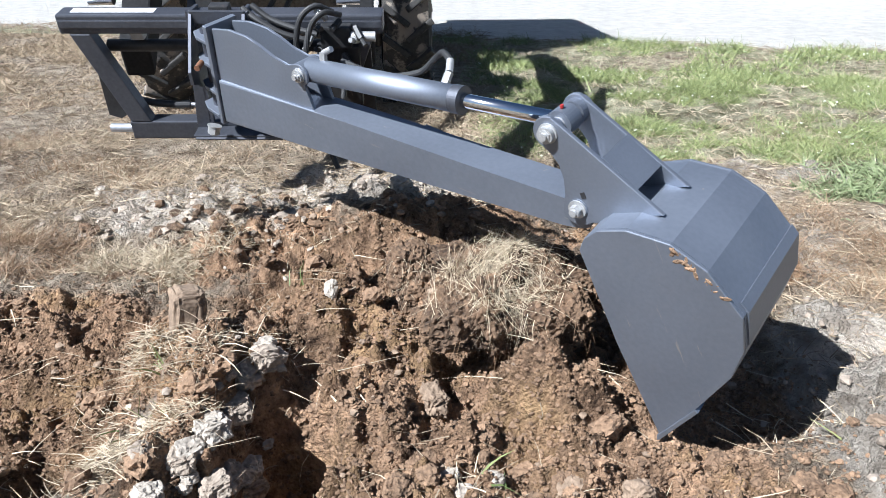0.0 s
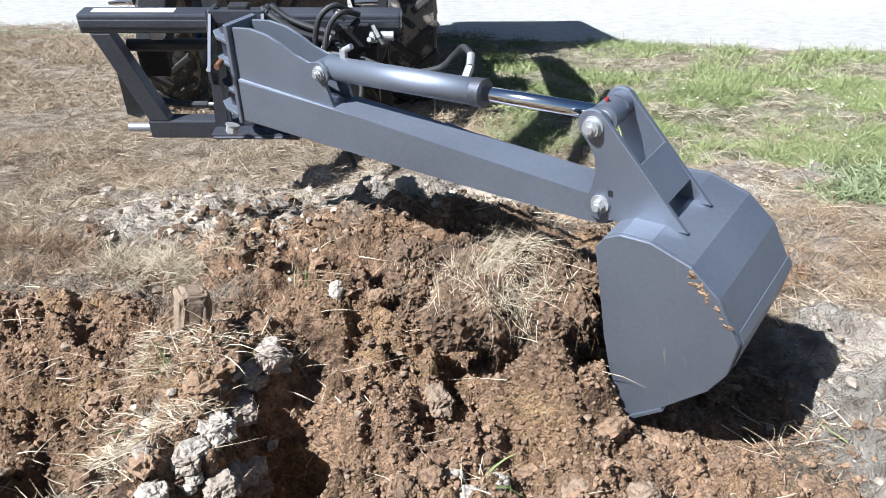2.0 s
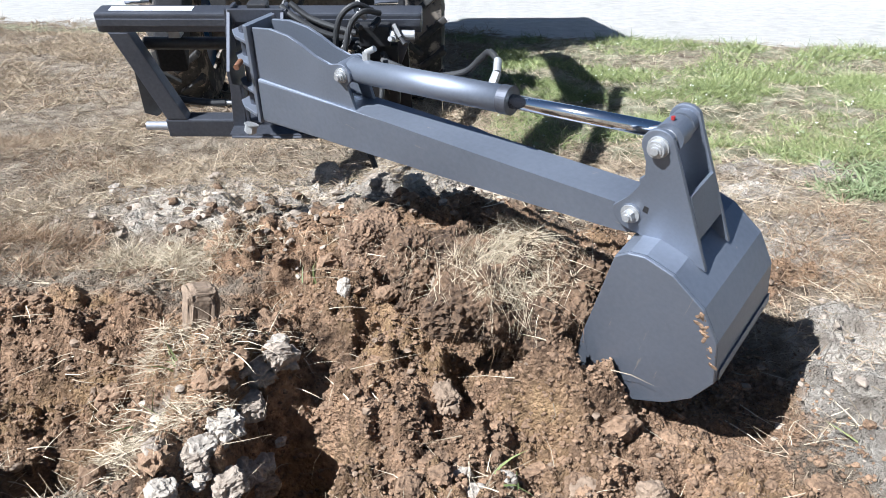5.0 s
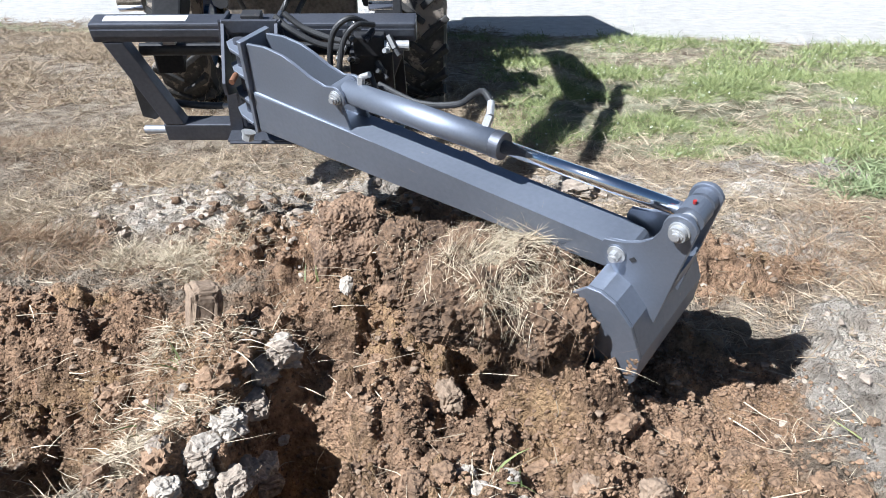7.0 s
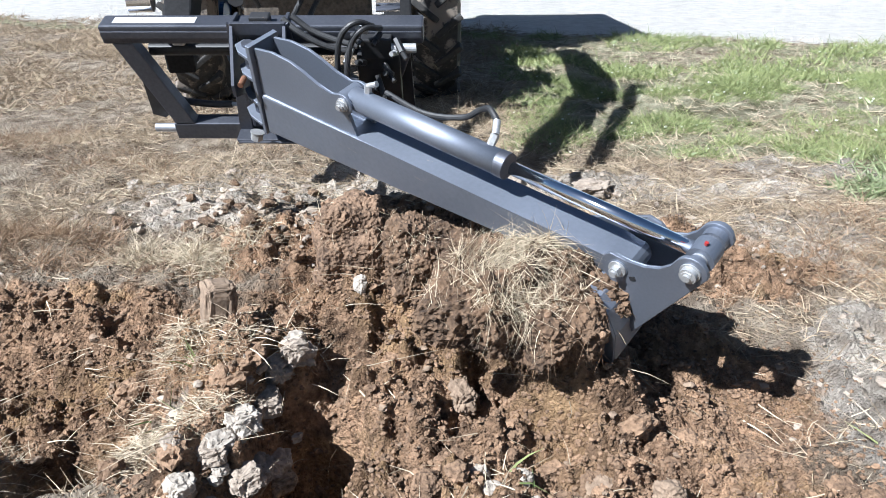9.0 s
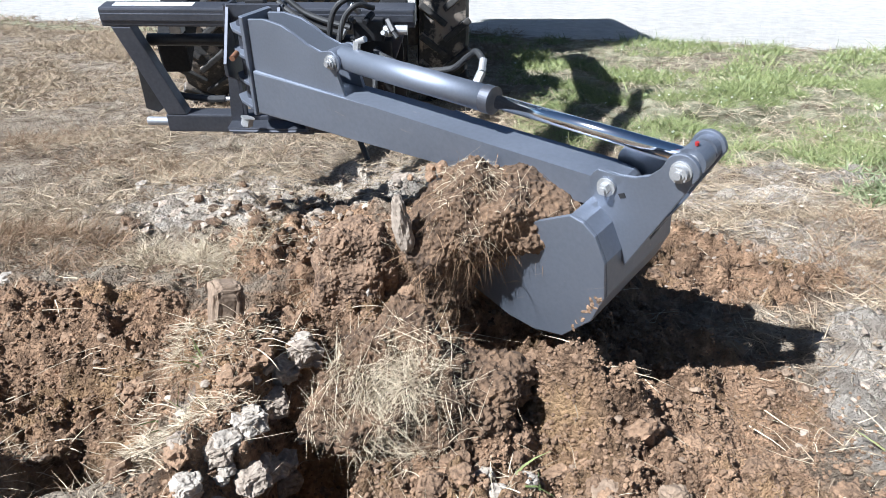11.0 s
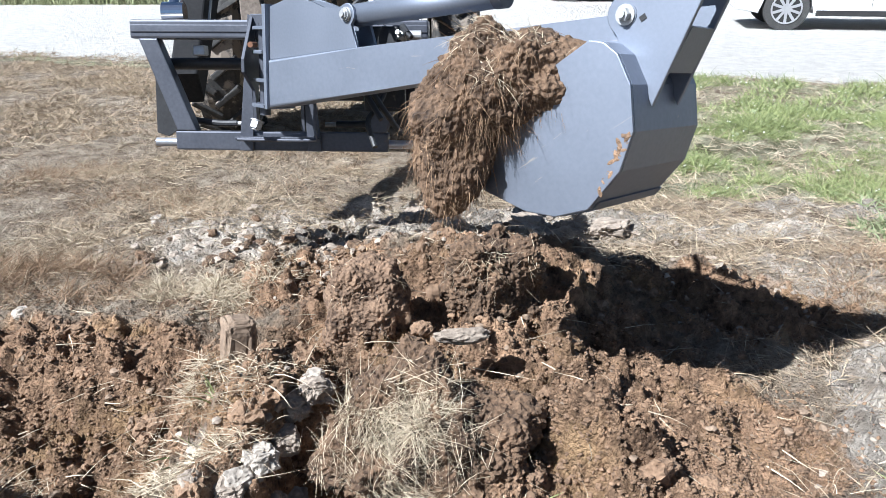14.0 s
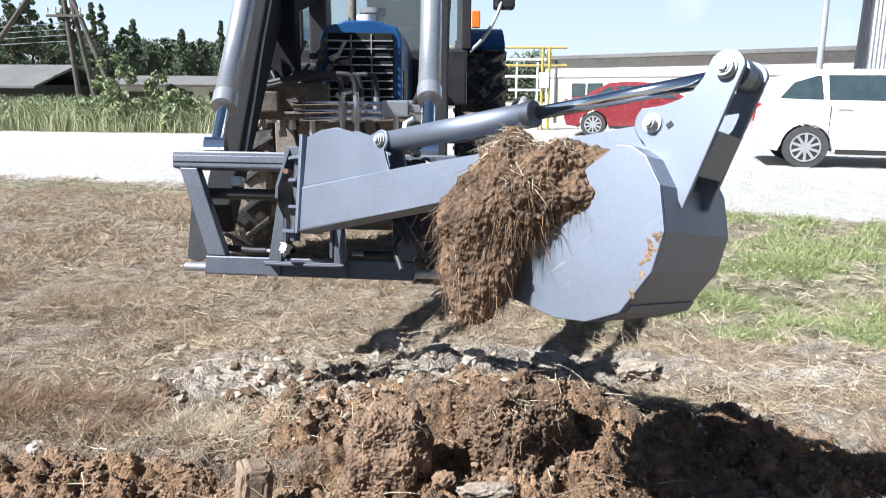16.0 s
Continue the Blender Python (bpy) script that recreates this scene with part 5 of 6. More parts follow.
def car(label, paint, at, roof=1.49, estate=True, group="parked cars"):
    c = thing("car", label, "car", group, at)
    R = 0.32
    body = [(-0.7, 0.3), (-0.42, 0.26)] + arc(0, R, 0.39, 190, -10, 12) + [(2.2, 0.24)] + arc(2.65, R, 0.39, 190, -10, 12) + [(3.3, 0.28), (3.45, 0.45), (3.4, 0.7), (3.1, 0.84), (2.45, 0.98), (-0.58, 1.02), (-0.74, 0.9), (-0.78, 0.55)]
    part("body", taper(prism(body, -0.87, 0.87, 0.03), 0.3, 0.8, 0.15), paint, c)
    top = [(-0.62, 0.98), (-0.48, 1.25), (-0.3, roof - 0.08), (0.1, roof - 0.01), (0.7, roof), (1.3, roof - 0.02), (1.75, roof - 0.1), (2.5, 0.96)] if estate else \
          [(-0.35, 0.98), (0.0, 1.2), (0.35, roof - 0.04), (0.8, roof), (1.3, roof - 0.02), (1.7, roof - 0.1), (2.4, 0.96)]
    part("cabin", taper(prism(top, -0.86, 0.86, 0.025), 0.4), paint, c)
    q = roof - 0.1
    panes = [[(-0.42, 1.06), (-0.22, 1.3), (0.1, q), (0.16, q), (0.2, 1.04)], [(0.28, 1.04), (0.26, q + 0.01), (1.1, q + 0.01), (1.12, 1.03)], [(1.2, 1.03), (1.18, q), (1.6, q - 0.05), (2.2, 1.02)]] if estate else \
            [[(-0.05, 1.04), (0.2, 1.2), (0.42, q - 0.02), (0.46, q - 0.02), (0.5, 1.03)], [(0.58, 1.03), (0.54, q - 0.01), (1.1, q), (1.14, 1.02)], [(1.22, 1.02), (1.18, q), (1.55, q - 0.05), (2.1, 1.0)]]
    for s in (-1, 1):
        for p in panes:
            part("window", taper(prism(p, s * 0.84, s * 0.868, 0.0), 0.4), M_CARGLASS, c)
        for hx_ in (0.4, 1.4):
            part("door_handle", boxed((hx_, s * 0.87 - 0.012, 0.9), (hx_ + 0.2, s * 0.87 + 0.012, 0.925), 0.006), paint, c)
        for dx in (0.3, 1.16, 2.1):
            part("door_seam", boxed((dx, s * 0.855, 0.34), (dx + 0.008, s * 0.8725, 0.95), 0.0), M_TRIM, c)
        part("sill", boxed((0.42, s * 0.86, 0.22), (2.25, s * 0.878, 0.3), 0.006), M_TRIM, c)
        for wx in (0.0, 2.65):
            w = part("wheel", bmesh.new(), M_RUBBER, c)
            w.matrix_local = pose(wx, s * 0.79, R)
            tb = cyl((0, -0.1, 0), (0, 0.1, 0), R, 40)
            part("tyre", tb, M_TYRE, w)
            rb = cyl((0, -0.104, 0), (0, 0.104, 0), R * 0.68, 36)
            part("rim", rb, M_TRIM, w)
            sp = cyl((0, s * 0.1, 0), (0, s * 0.115, 0), 0.055, 20)
            for k in range(10):
                a = 2 * math.pi * k / 10
                add_box(sp, (-0.02, -0.006, 0.05), (0.02, 0.006, R * 0.64), Matrix.Translation((0, s * 0.107, 0)) @ Matrix.Rotation(a, 4, "Y"))
            for k in range(36):
                a = 2 * math.pi * (k + 0.5) / 36
                add_box(sp, (-0.021, -0.006, R * 0.62), (0.021, 0.006, R * 0.69), Matrix.Translation((0, s * 0.106, 0)) @ Matrix.Rotation(a, 4, "Y"))
            part("wheel_cover", sp, M_RIM, w)
    part("rear_window", prism([(-0.55, 1.08), (-0.36, 1.36), (-0.345, 1.35), (-0.53, 1.07)] if estate else [(-0.3, 1.03), (0.02, 1.22), (0.03, 1.21), (-0.28, 1.02)], -0.55, 0.55, 0.0), M_CARGLASS, c)
    for s in (-1, 1):
        part("tail_lamp", boxed((-0.775, s * 0.74 - 0.08, 0.7), (-0.68, s * 0.74 + 0.08, 0.98), 0.02), M_RED, c, "red tail lamp")
    return c


car("white five-door estate car parked on the gravel", M_WHITECAR, pose(4.62, 12.83, float(height(4.3, 12.0)) - 0.01, 0, 0, -11), 1.5)
car("red saloon car parked near the sheds", M_REDCAR, pose(2.15, 20.6, float(height(2.2, 20.6)) - 0.01, 0, 0, -9), 1.42, False)


# ---- buildings, pole and trees far behind ----
def shed_long():
    b = thing("storage_building", "long low whitewashed building with flat grey roof", "building", at=pose(9.6, 21.5, 0, 0, 0, 140.5))
    n, z1 = 11.0, 2.28
    part("wall", boxed((-6, -7, -0.1), (n, 0, z1), 0.0), M_WALL, b)
    part("roof", boxed((-6.2, -7.2, z1), (n + 0.3, 0.35, z1 + 0.13), 0.02), M_ROOF, b)
    part("wall_band", boxed((-6, 0.002, z1 - 0.62), (n, 0.05, z1), 0.0), M_BAND, b, "grey weathered band below the eaves")
    for k in range(6):
        w = part("window", boxed((n - 2.5 - k * 2.6, 0.001, 0.7), (n - 1.2 - k * 2.6, 0.03, 1.45), 0.0), M_CARGLASS, b)
        part("window_frame", boxed((n - 1.88 - k * 2.6, 0.03, 0.7), (n - 1.82 - k * 2.6, 0.05, 1.45), 0.0), M_WALL, w)
        part("window_sill", boxed((n - 2.55 - k * 2.6, 0.03, 0.63), (n - 1.15 - k * 2.6, 0.1, 0.7), 0.0), M_WALL, w)
    part("downpipe", cyl((n - 0.5, 0.08, 0), (n - 0.5, 0.08, z1), 0.05, 10), M_ROOF, b)
    return b


shed_long()


def gas_fence():
    f = thing("pipe_gate", "yellow pipe frame with white rails beside the building", "gate")
    for xx in (0.78, 0.98):
        part("post", cyl((xx, 23, -0.1), (xx, 23, 2.45), 0.045, 12), M_YELLOW, f)
    for zz in (2.42, 1.9):
        part("pipe", cyl((-2.6, 23, zz), (1.5, 23, zz), 0.035, 10), M_YELLOW, f)
    for zz in (0.72, 1.15, 1.55, 2.05):
        part("rail", boxed((-2.6, 22.97, zz), (0.9, 23.03, zz + 0.07), 0.0), M_WALL, f)
    for k in range(6):
        part("upright", boxed((-2.5 + k * 0.62, 22.98, 0.0), (-2.44 + k * 0.62, 23.02, 2.0), 0.0), M_WALL, f)
    part("panel", boxed((-2.6, 23.05, 0.0), (0.7, 23.1, 0.7), 0.0), M_WALL, f)
    part("sign", boxed((0.68, 22.88, 1.25), (0.98, 22.92, 1.7), 0.0), M_WHITEPAPER, f, "small white notice with unreadable marks")
    return f


gas_fence()


def silo():
    s = thing("corrugated_hangar", "tall grey corrugated sheet-metal hangar end", "building")
    bm = bmesh.new()
    n = 110
    top, low = [], []
    for k in range(n):
        xx = 8.45 + k * 0.05
        yy = 19.6 + 0.035 * (k % 2)
        low.append(bm.verts.new((xx, yy, -0.1)))
        top.append(bm.verts.new((xx, yy, 5.5)))
    for k in range(n - 1):
        bm.faces.new((low[k], low[k + 1], top[k + 1], top[k]))
    r = bmesh.ops.extrude_face_region(bm, geom=bm.faces[:])
    for v in [g for g in r["geom"] if isinstance(g, bmesh.types.BMVert)]:
        v.co.y += 0.4
    part("sheet_wall", bm, M_STEELSHEET, s)
    part("edge_trim", prism([(8.2, -0.1), (8.42, -0.1), (8.42, 5.5), (8.36, 5.5)], 19.5, 19.6, 0.0), M_DARK, s)
    return s


silo()
lp = thing("light_pole", "slender grey street light pole", "pole")
part("shaft", cyl((7.6, 20.0, -0.2), (7.6, 20.0, 7.0), 0.085, 14, 0.07), M_STEELSHEET, lp)


def power_pole():
    p = thing("power_pole", "weathered wooden A-frame power pole with crossarm", "pole")
    part("post", cyl((-24.2, 40, -0.3), (-24.85, 40, 9.5), 0.14, 12, 0.12), M_POLE, p)
    part("brace_post", cyl((-23.4, 40.4, -0.3), (-24.5, 40, 7.6), 0.15, 12, 0.12), M_POLE, p)
    part("brace_post", cyl((-21.6, 39.6, -0.3), (-24.5, 40, 6.9), 0.15, 12, 0.12), M_POLE, p)
    part("brace_post", cyl((-31.4, 39, -0.3), (-25.6, 40, 7.2), 0.15, 12, 0.12), M_POLE, p)
    part("crossarm", boxed((-25.6, 39.75, 4.95), (-23.5, 39.9, 5.09), 0.01), M_POLE, p)
    for xx in (-25.5, -25.05, -23.65):
        part("insulator", add_cyl(cyl((xx, 39.8, 5.09), (xx, 39.8, 5.3), 0.03, 8), (xx, 39.8, 5.25), (xx, 39.8, 5.45), 0.07, 10), M_WALL, p)
    for k in range(4):
        part("wire", tube([(-60, 45, 3.7 + k * 0.3), (-40, 42, 3.2 + k * 0.3), (-24.6, 40, 3.7 + k * 0.32)], 0.018, 5, 6), M_ALU, p)
    return p


power_pole()
bn = thing("barn", "old dark barn with low grey roof", "building")
part("wall", boxed((-56, 51, -0.3), (-34.4, 60, 1.4), 0.0), M_WOODDARK, bn)
part("roof", prism([(50.0, 1.3), (55.5, 2.95), (61, 1.3), (61, 1.15), (55.5, 2.75), (50.0, 1.15)], 0, 23, 0.0, Matrix(((0, 1, 0, -56.6), (1, 0, 0, 0), (0, 0, 1, 0), (0, 0, 0, 1)))), M_ROOF, bn)
part("door", boxed((-38, 50.93, -0.3), (-35.2, 50.99, 1.2), 0.0), M_BLACK, bn)
gh = thing("long_shed", "long low pale shed with grey roof behind the weeds", "building", at=pose(-26.5, 47, 0, 0, 0, -4))
part("wall", boxed((0, 0, -0.3), (24, 5, 1.45), 0.0), M_WALL, gh)
part("roof", prism([(-0.5, 1.42), (2.5, 2.05), (5.5, 1.42)], -0.4, 24.4, 0.0, Matrix(((0, 1, 0, 0), (1, 0, 0, 0), (0, 0, 1, 0), (0, 0, 0, 1)))), M_ROOF, gh)
part("eaves_board", boxed((-0.3, -0.56, 1.3), (24.3, -0.5, 1.44), 0.0), M_WOODDARK, gh)
for k in range(8):
    part("window", boxed((1.5 + k * 2.8, -0.05, 0.5), (3.2 + k * 2.8, -0.002, 1.0), 0.0), M_WOODDARK, gh)


def leaves(centres, spread_, count, size, squash=0.8):
    """Small leaf quads about centres; arrays of points and radii."""
    V, F = [], []
    per = max(1, count // len(centres))
    for c, r in zip(centres, spread_):
        d = RNG.normal(size=(per, 3))
        d /= np.linalg.norm(d, axis=1, keepdims=True)
        p = np.array(c) + d * (r * RNG.uniform(0.35, 1.05, per) ** 0.6)[:, None] * (1, 1, squash)
        a = RNG.normal(size=(per, 3))
        a /= np.linalg.norm(a, axis=1, keepdims=True)
        b = np.cross(a, RNG.normal(size=(per, 3)))
        b /= np.linalg.norm(b, axis=1, keepdims=True)
        s = (size * RNG.uniform(0.5, 1.3, per))[:, None]
        o = sum(len(v) for v in V)
        V.append(np.stack([p - a * s, p + b * s * 0.55, p + a * s, p - b * s * 0.55], 1).reshape(-1, 3))
        F.append(np.arange(per * 4).reshape(-1, 4) + o)
    return np.concatenate(V), np.concatenate(F).tolist()


def tree(x, y, h, wide, kind):
    t = thing("tree", "tall conifer at the edge of a dark wood" if kind else "leafy birch in a dark row of trees", "tree", "trees behind the sheds")
    part("trunk", cyl((x, y, -0.3), (x + 0.2, y, h * 0.95), 0.18, 10, 0.03), M_BARK, t)
    cs, rs = [], []
    for k in range(90):
        f = RNG.uniform(0.03, 1.0)
        a = RNG.uniform(0, 6.28)
        w = wide * (1.03 - f) if kind else wide * (1.0 - 0.75 * f ** 2.2)
        r = w * RNG.uniform(0.3, 1.0) * 0.7
        cs.append((x + r * math.cos(a), y + r * math.sin(a), f * h))
        rs.append(0.24 * wide * RNG.uniform(0.5, 1.3) * (1.25 - 0.95 * f))
    for k in range(0, 46, 8):
        part("limb", cyl((x, y, cs[k][2] * 0.85), cs[k], 0.05, 6, 0.02), M_BARK, t)
    v, f = leaves(cs, rs, 9000, 0.13)
    pydata("crown", v, f, M_TREE, t)
    return t


for k in range(44):
    a = -42 + k * 0.92 + RNG.uniform(-0.3, 0.3)
    dist = 95 + RNG.uniform(-4, 10)
    hh = (11.8 if a < -33 else 10.6 if a < -29 else 8.0 + 1.2 * math.sin(k * 2.1)) * RNG.uniform(0.86, 1.1)
    tree(dist * math.sin(radians(a)), dist * math.cos(radians(a)), hh, 2.9 + 0.5 * math.sin(k * 1.7), k % 3 != 0)
v, f = leaves([(xx, 104 + 2 * math.sin(xx), 2.8 + 1.6 * math.sin(xx * 1.3)) for xx in np.arange(-90, 4, 1.3)], [2.9] * 80, 70000, 0.22)
v2, f2 = leaves([(xx, 112 + 2 * math.sin(xx * 3), 3.0 + RNG.uniform(0, 3.2) + max(0, (-38 - xx) * 0.09)) for xx in np.arange(-100, 4, 0.9)], [2.3] * 130, 60000, 0.24)
f = f + [[i + len(v) for i in q] for q in f2]
v = np.concatenate([v, v2])
tagged(pydata("far_undergrowth", v, f, M_TREE), "dark undergrowth below the row of trees", "bushes", kind="stuff")
cs = [(xx, 18.9 + RNG.uniform(0, 6.0), 0.15 + RNG.uniform(0, 0.55)) for xx in np.arange(-22, -4.5, 0.05)]
v, f = leaves(cs, list(RNG.uniform(0.2, 0.42, len(cs))), 70000, 0.036)
tagged(pydata("roadside_weeds", v, f, M_LEAF), "tall green weeds along the far side of the gravel", "weeds", kind="stuff")
x, y = RNG.uniform(-23, -4.5, 34000), RNG.uniform(18.5, 27, 34000)
n = len(x)
blades("tall_grass", x, y, RNG.uniform(0.35, 1.15, n), RNG.uniform(0.005, 0.011, n), RNG.uniform(0.05, 0.5, n), M_WEED, "tall seeding grass beyond the gravel", "grass")
for (bx, by, bh, bw) in ((-10.5, 19.2, 1.85, 0.7), (-9.7, 19.8, 1.4, 0.8), (-11.4, 20.0, 1.3, 0.7), (-7.4, 19.6, 1.0, 0.6), (-9.0, 19.0, 0.95, 0.7)):
    sh = thing("shrub", "small leafy green sapling among tall weeds", "shrub", "shrubs beyond the gravel")
    part("stem", cyl((bx, by, 0), (bx, by, bh), 0.02, 6, 0.006), M_BARK, sh)
    cs = [(bx + RNG.normal() * bw * 0.4 * (1.1 - k / 14), by + RNG.normal() * bw * 0.4, 0.2 + bh * k / 14) for k in range(14)]
    v, f = leaves(cs, [0.26 * (1.25 - k / 16) for k in range(14)], 1800, 0.06)
    pydata("crown", v, f, M_LEAF, sh)

# ---- sky behind the trees ----
bm = bmesh.new()
cols = []
for k in range(33):
    a = radians(-64 + 4 * k)
    cols.append([bm.verts.new((1900 * math.sin(a), 1900 * math.cos(a), zz)) for zz in (-60, 150, 400, 700)])
for a, b in zip(cols, cols[1:]):
    for i in range(3):
        bm.faces.new((a[i], b[i], b[i + 1], a[i + 1]))
tagged(part("backdrop", bm, sky_backdrop_material(), None, "", True), "pale hazy summer sky", "sky", kind="structure")


# ---- sods of turf ----
def sod(name, size, label, seed, straws, top_dir=(0, 0, 1), rough=1.0, hang=0, stand=0.4, mat=None, lobes=((0, 0, 0, 1, 1, 1),), reach=1.0, cap=0.1, root=1.0):
    """A torn lump of turf: rough soil body, straw thatch on its upper side, hanging roots below."""
    t = thing(name, label, "sod", "torn sods")
    bm = bmesh.new()
    sv = Vector((seed, seed * 0.7, -seed))
    bmesh.ops.create_icosphere(bm, subdivisions=7, radius=1)
    for v in bm.verts:
        p = v.co.normalized()
        r = 0.0
        for lx, ly, lz, ax, ay, az in lobes:
            e, c = Vector((p.x / ax, p.y / ay, p.z / az)), Vector((lx / ax, ly / ay, lz / az))
            half, inside = e.dot(c), e.dot(c) ** 2 - e.dot(e) * (c.dot(c) - 1)
            if inside > 0:
                r = max(r, (half + math.sqrt(inside)) / e.dot(e))
        q = p * r if len(lobes) > 1 else Vector([math.copysign(abs(c) ** 0.72, c) for c in p])
        v.co = Vector((q.x * size[0], q.y * size[1], q.z * size[2])) * (1 + rough * (0.3 * noise.noise(p * 1.5 + sv) + 0.2 * noise.noise(p * 3.1 + sv))) * 0.88
    bm.normal_update()
    shift = [(v, v.normal.copy(), v.co.copy()) for v in bm.verts]
    for v, nn, c in shift:
        c = c + sv
        v.co += nn * rough * (0.018 * noise.noise(c * 13) + 0.006 * abs(noise.noise(c * 34)) + 0.007 * noise.noise(c * 66) + 0.008 * noise.noise(c * 125))
    body = part("soil", bm, mat or M_SOD, t)
    n = len(body.data.vertices)
    co = np.empty(n * 3)
    body.data.vertices.foreach_get("co", co)
    co = co.reshape(-1, 3)
    nrm = co / (np.linalg.norm(co, axis=1, keepdims=True) + 1e-9)
    td = np.array(Vector(top_dir).normalized())
    up = nrm @ td
    clump = np.clip(fbm(co[:, 0] + seed, co[:, 1] + co[:, 2], 14, 3, 71) + 0.25, 0.02, 1)
    w = np.clip(up + cap, 0.006, 1) ** 1.3 * clump
    pick = RNG.choice(n, straws, p=w / w.sum())
    d = RNG.normal(size=(straws, 3))
    d -= nrm[pick] * np.sum(d * nrm[pick], axis=1, keepdims=True)
    d = d + nrm[pick] * RNG.uniform(-0.1, 1.2, (straws, 1)) * stand
    v, f = ribbons(co[pick] - nrm[pick] * 0.002, d, reach * (0.012 + 0.07 * RNG.uniform(0, 1, straws) ** 2.2), RNG.uniform(0.0004, 0.001, straws), RNG.uniform(0, 0.025, straws))
    tagged(pydata("thatch", v, f, M_STRAW, t), "matted pale straw on the sod", kind="stuff")
    if hang:
        w = np.clip(-up, 0, 1) + 0.35
        pick = RNG.choice(n, hang, p=w / w.sum())
        d = nrm[pick] * 0.4 - np.array((0, 0, 1.0)) * 0.9 + RNG.normal(size=(hang, 3)) * 0.6
        v, f = ribbons(co[pick], d, root * (0.008 + 0.055 * RNG.uniform(0, 1, hang) ** 2.5), RNG.uniform(0.0004, 0.0009, hang), root * RNG.uniform(0.0, 0.035, hang))
        tagged(pydata("root_fringe", v, f, M_ROOT, t), "fringe of hanging roots", kind="stuff")
    m = 90
    pick = RNG.choice(n, m)
    bm = bmesh.new()
    for i in pick:
        bmesh.ops.create_icosphere(bm, subdivisions=2, radius=RNG.uniform(0.003, 0.01), matrix=Matrix.Translation(co[i]) @ Euler(RNG.uniform(0, 6, 3)).to_matrix().to_4x4() @ Matrix.Diagonal((1, 0.8, 0.65, 1)))
    tagged(part("loose_soil", bm, M_SOIL, t), kind="stuff")
    return t


# digger rows: seconds, place, turn, and the bucket's curl
DIG = [
    (0.0, 0.267, 1.401, 0.501, 12.92, 11.7, -35.63, 123.7), (0.5, 0.275, 1.419, 0.502, 12.94, 11.71, -35.62, 120.1),
    (1.0, 0.287, 1.418, 0.507, 12.67, 11.53, -35.68, 115.1), (1.5, 0.298, 1.412, 0.512, 12.52, 11.42, -35.71, 110.6),
    (2.0, 0.303, 1.413, 0.512, 12.46, 11.38, -35.72, 106.5), (2.5, 0.308, 1.408, 0.513, 12.39, 11.33, -35.73, 102.1),
    (3.0, 0.314, 1.414, 0.509, 12.5, 11.41, -35.71, 97.9), (3.5, 0.319, 1.405, 0.507, 12.48, 11.4, -35.71, 93.5),
    (4.0, 0.331, 1.395, 0.504, 12.8, 11.62, -35.65, 89.3), (6.5, 0.345, 1.384, 0.437, 15.57, 13.52, -35.05, 65.3),
    (7.0, 0.32, 1.397, 0.395, 17.49, 14.79, -34.58, 52.3), (7.5, 0.309, 1.408, 0.361, 19.2, 15.91, -34.13, 40.1),
    (8.0, 0.301, 1.419, 0.351, 19.58, 16.15, -34.02, 36.6), (8.5, 0.301, 1.411, 0.354, 19.37, 16.02, -34.08, 35.1),
    (9.0, 0.297, 1.411, 0.356, 19.28, 15.96, -34.1, 35.1), (11.5, 0.238, 1.422, 0.652, 6.64, 7.22, -36.66, 35.2),
    (12.0, 0.24, 1.433, 0.748, 2.56, 4.21, -37.07, 35.3), (12.5, 0.241, 1.445, 0.761, 1.79, 3.63, -37.12, 35.1),
    (13.0, 0.237, 1.448, 0.79, 0.54, 2.7, -37.19, 35.2), (13.5, 0.239, 1.47, 0.867, -2.84, 0.16, -37.27, 35.2),
    (14.0, 0.237, 1.504, 0.95, -6.69, -2.73, -37.19, 35.2), (14.5, 0.243, 1.513, 1.025, -9.56, -4.87, -37.0, 35.2),
    (15.0, 0.235, 1.548, 1.047, -11.03, -5.96, -36.86, 35.2), (15.5, 0.237, 1.543, 1.049, -10.68, -5.7, -36.89, 35.1),
    (16.0, 0.236, 1.541, 1.047, -10.19, -5.34, -36.94, 35.0)]

sod_in_bucket = sod("sod_clod", (1, 1, 1), "large dark sod with straw and roots, caught in the bucket", 3.3, 800, (0.3, -0.3, 0.9), 0.75, 3400, 0.35, None,
                    ((0.0, 0.0, 0.0, 0.15, 0.13, 0.12), (0.11, -0.015, 0.03, 0.16, 0.13, 0.105), (-0.085, -0.01, -0.13, 0.1, 0.11, 0.18), (-0.01, -0.02, 0.08, 0.09, 0.09, 0.075)), 0.9, 0.1, 1.2)
sod_block = sod("sod_clod", (0.125, 0.1, 0.185), "squarish brown sod block standing on the heap", 8.1, 160, (0, 0, 1), 0.6, 700, 0.4, M_REDSOIL)
sod_fallen = sod("sod_clod", (1, 1, 1), "dark crumbly sod capped with bleached straw, in front of the heap", 14.9, 5200, (-0.25, 0.05, 0.95), 1.3, 1500, 0.3, None,
                 ((0, 0, 0, 0.2, 0.17, 0.12), (0.12, 0.03, -0.01, 0.14, 0.12, 0.13), (-0.15, -0.04, 0.02, 0.14, 0.13, 0.1), (-0.03, 0.1, -0.02, 0.16, 0.12, 0.1)), 1.5, -0.2)
sod_small = sod("sod_clod", (0.16, 0.12, 0.15), "crumbling sod beside the heap with straw", 21.4, 350, (0, 0, 1), 1.1, 80)
crumbs = []
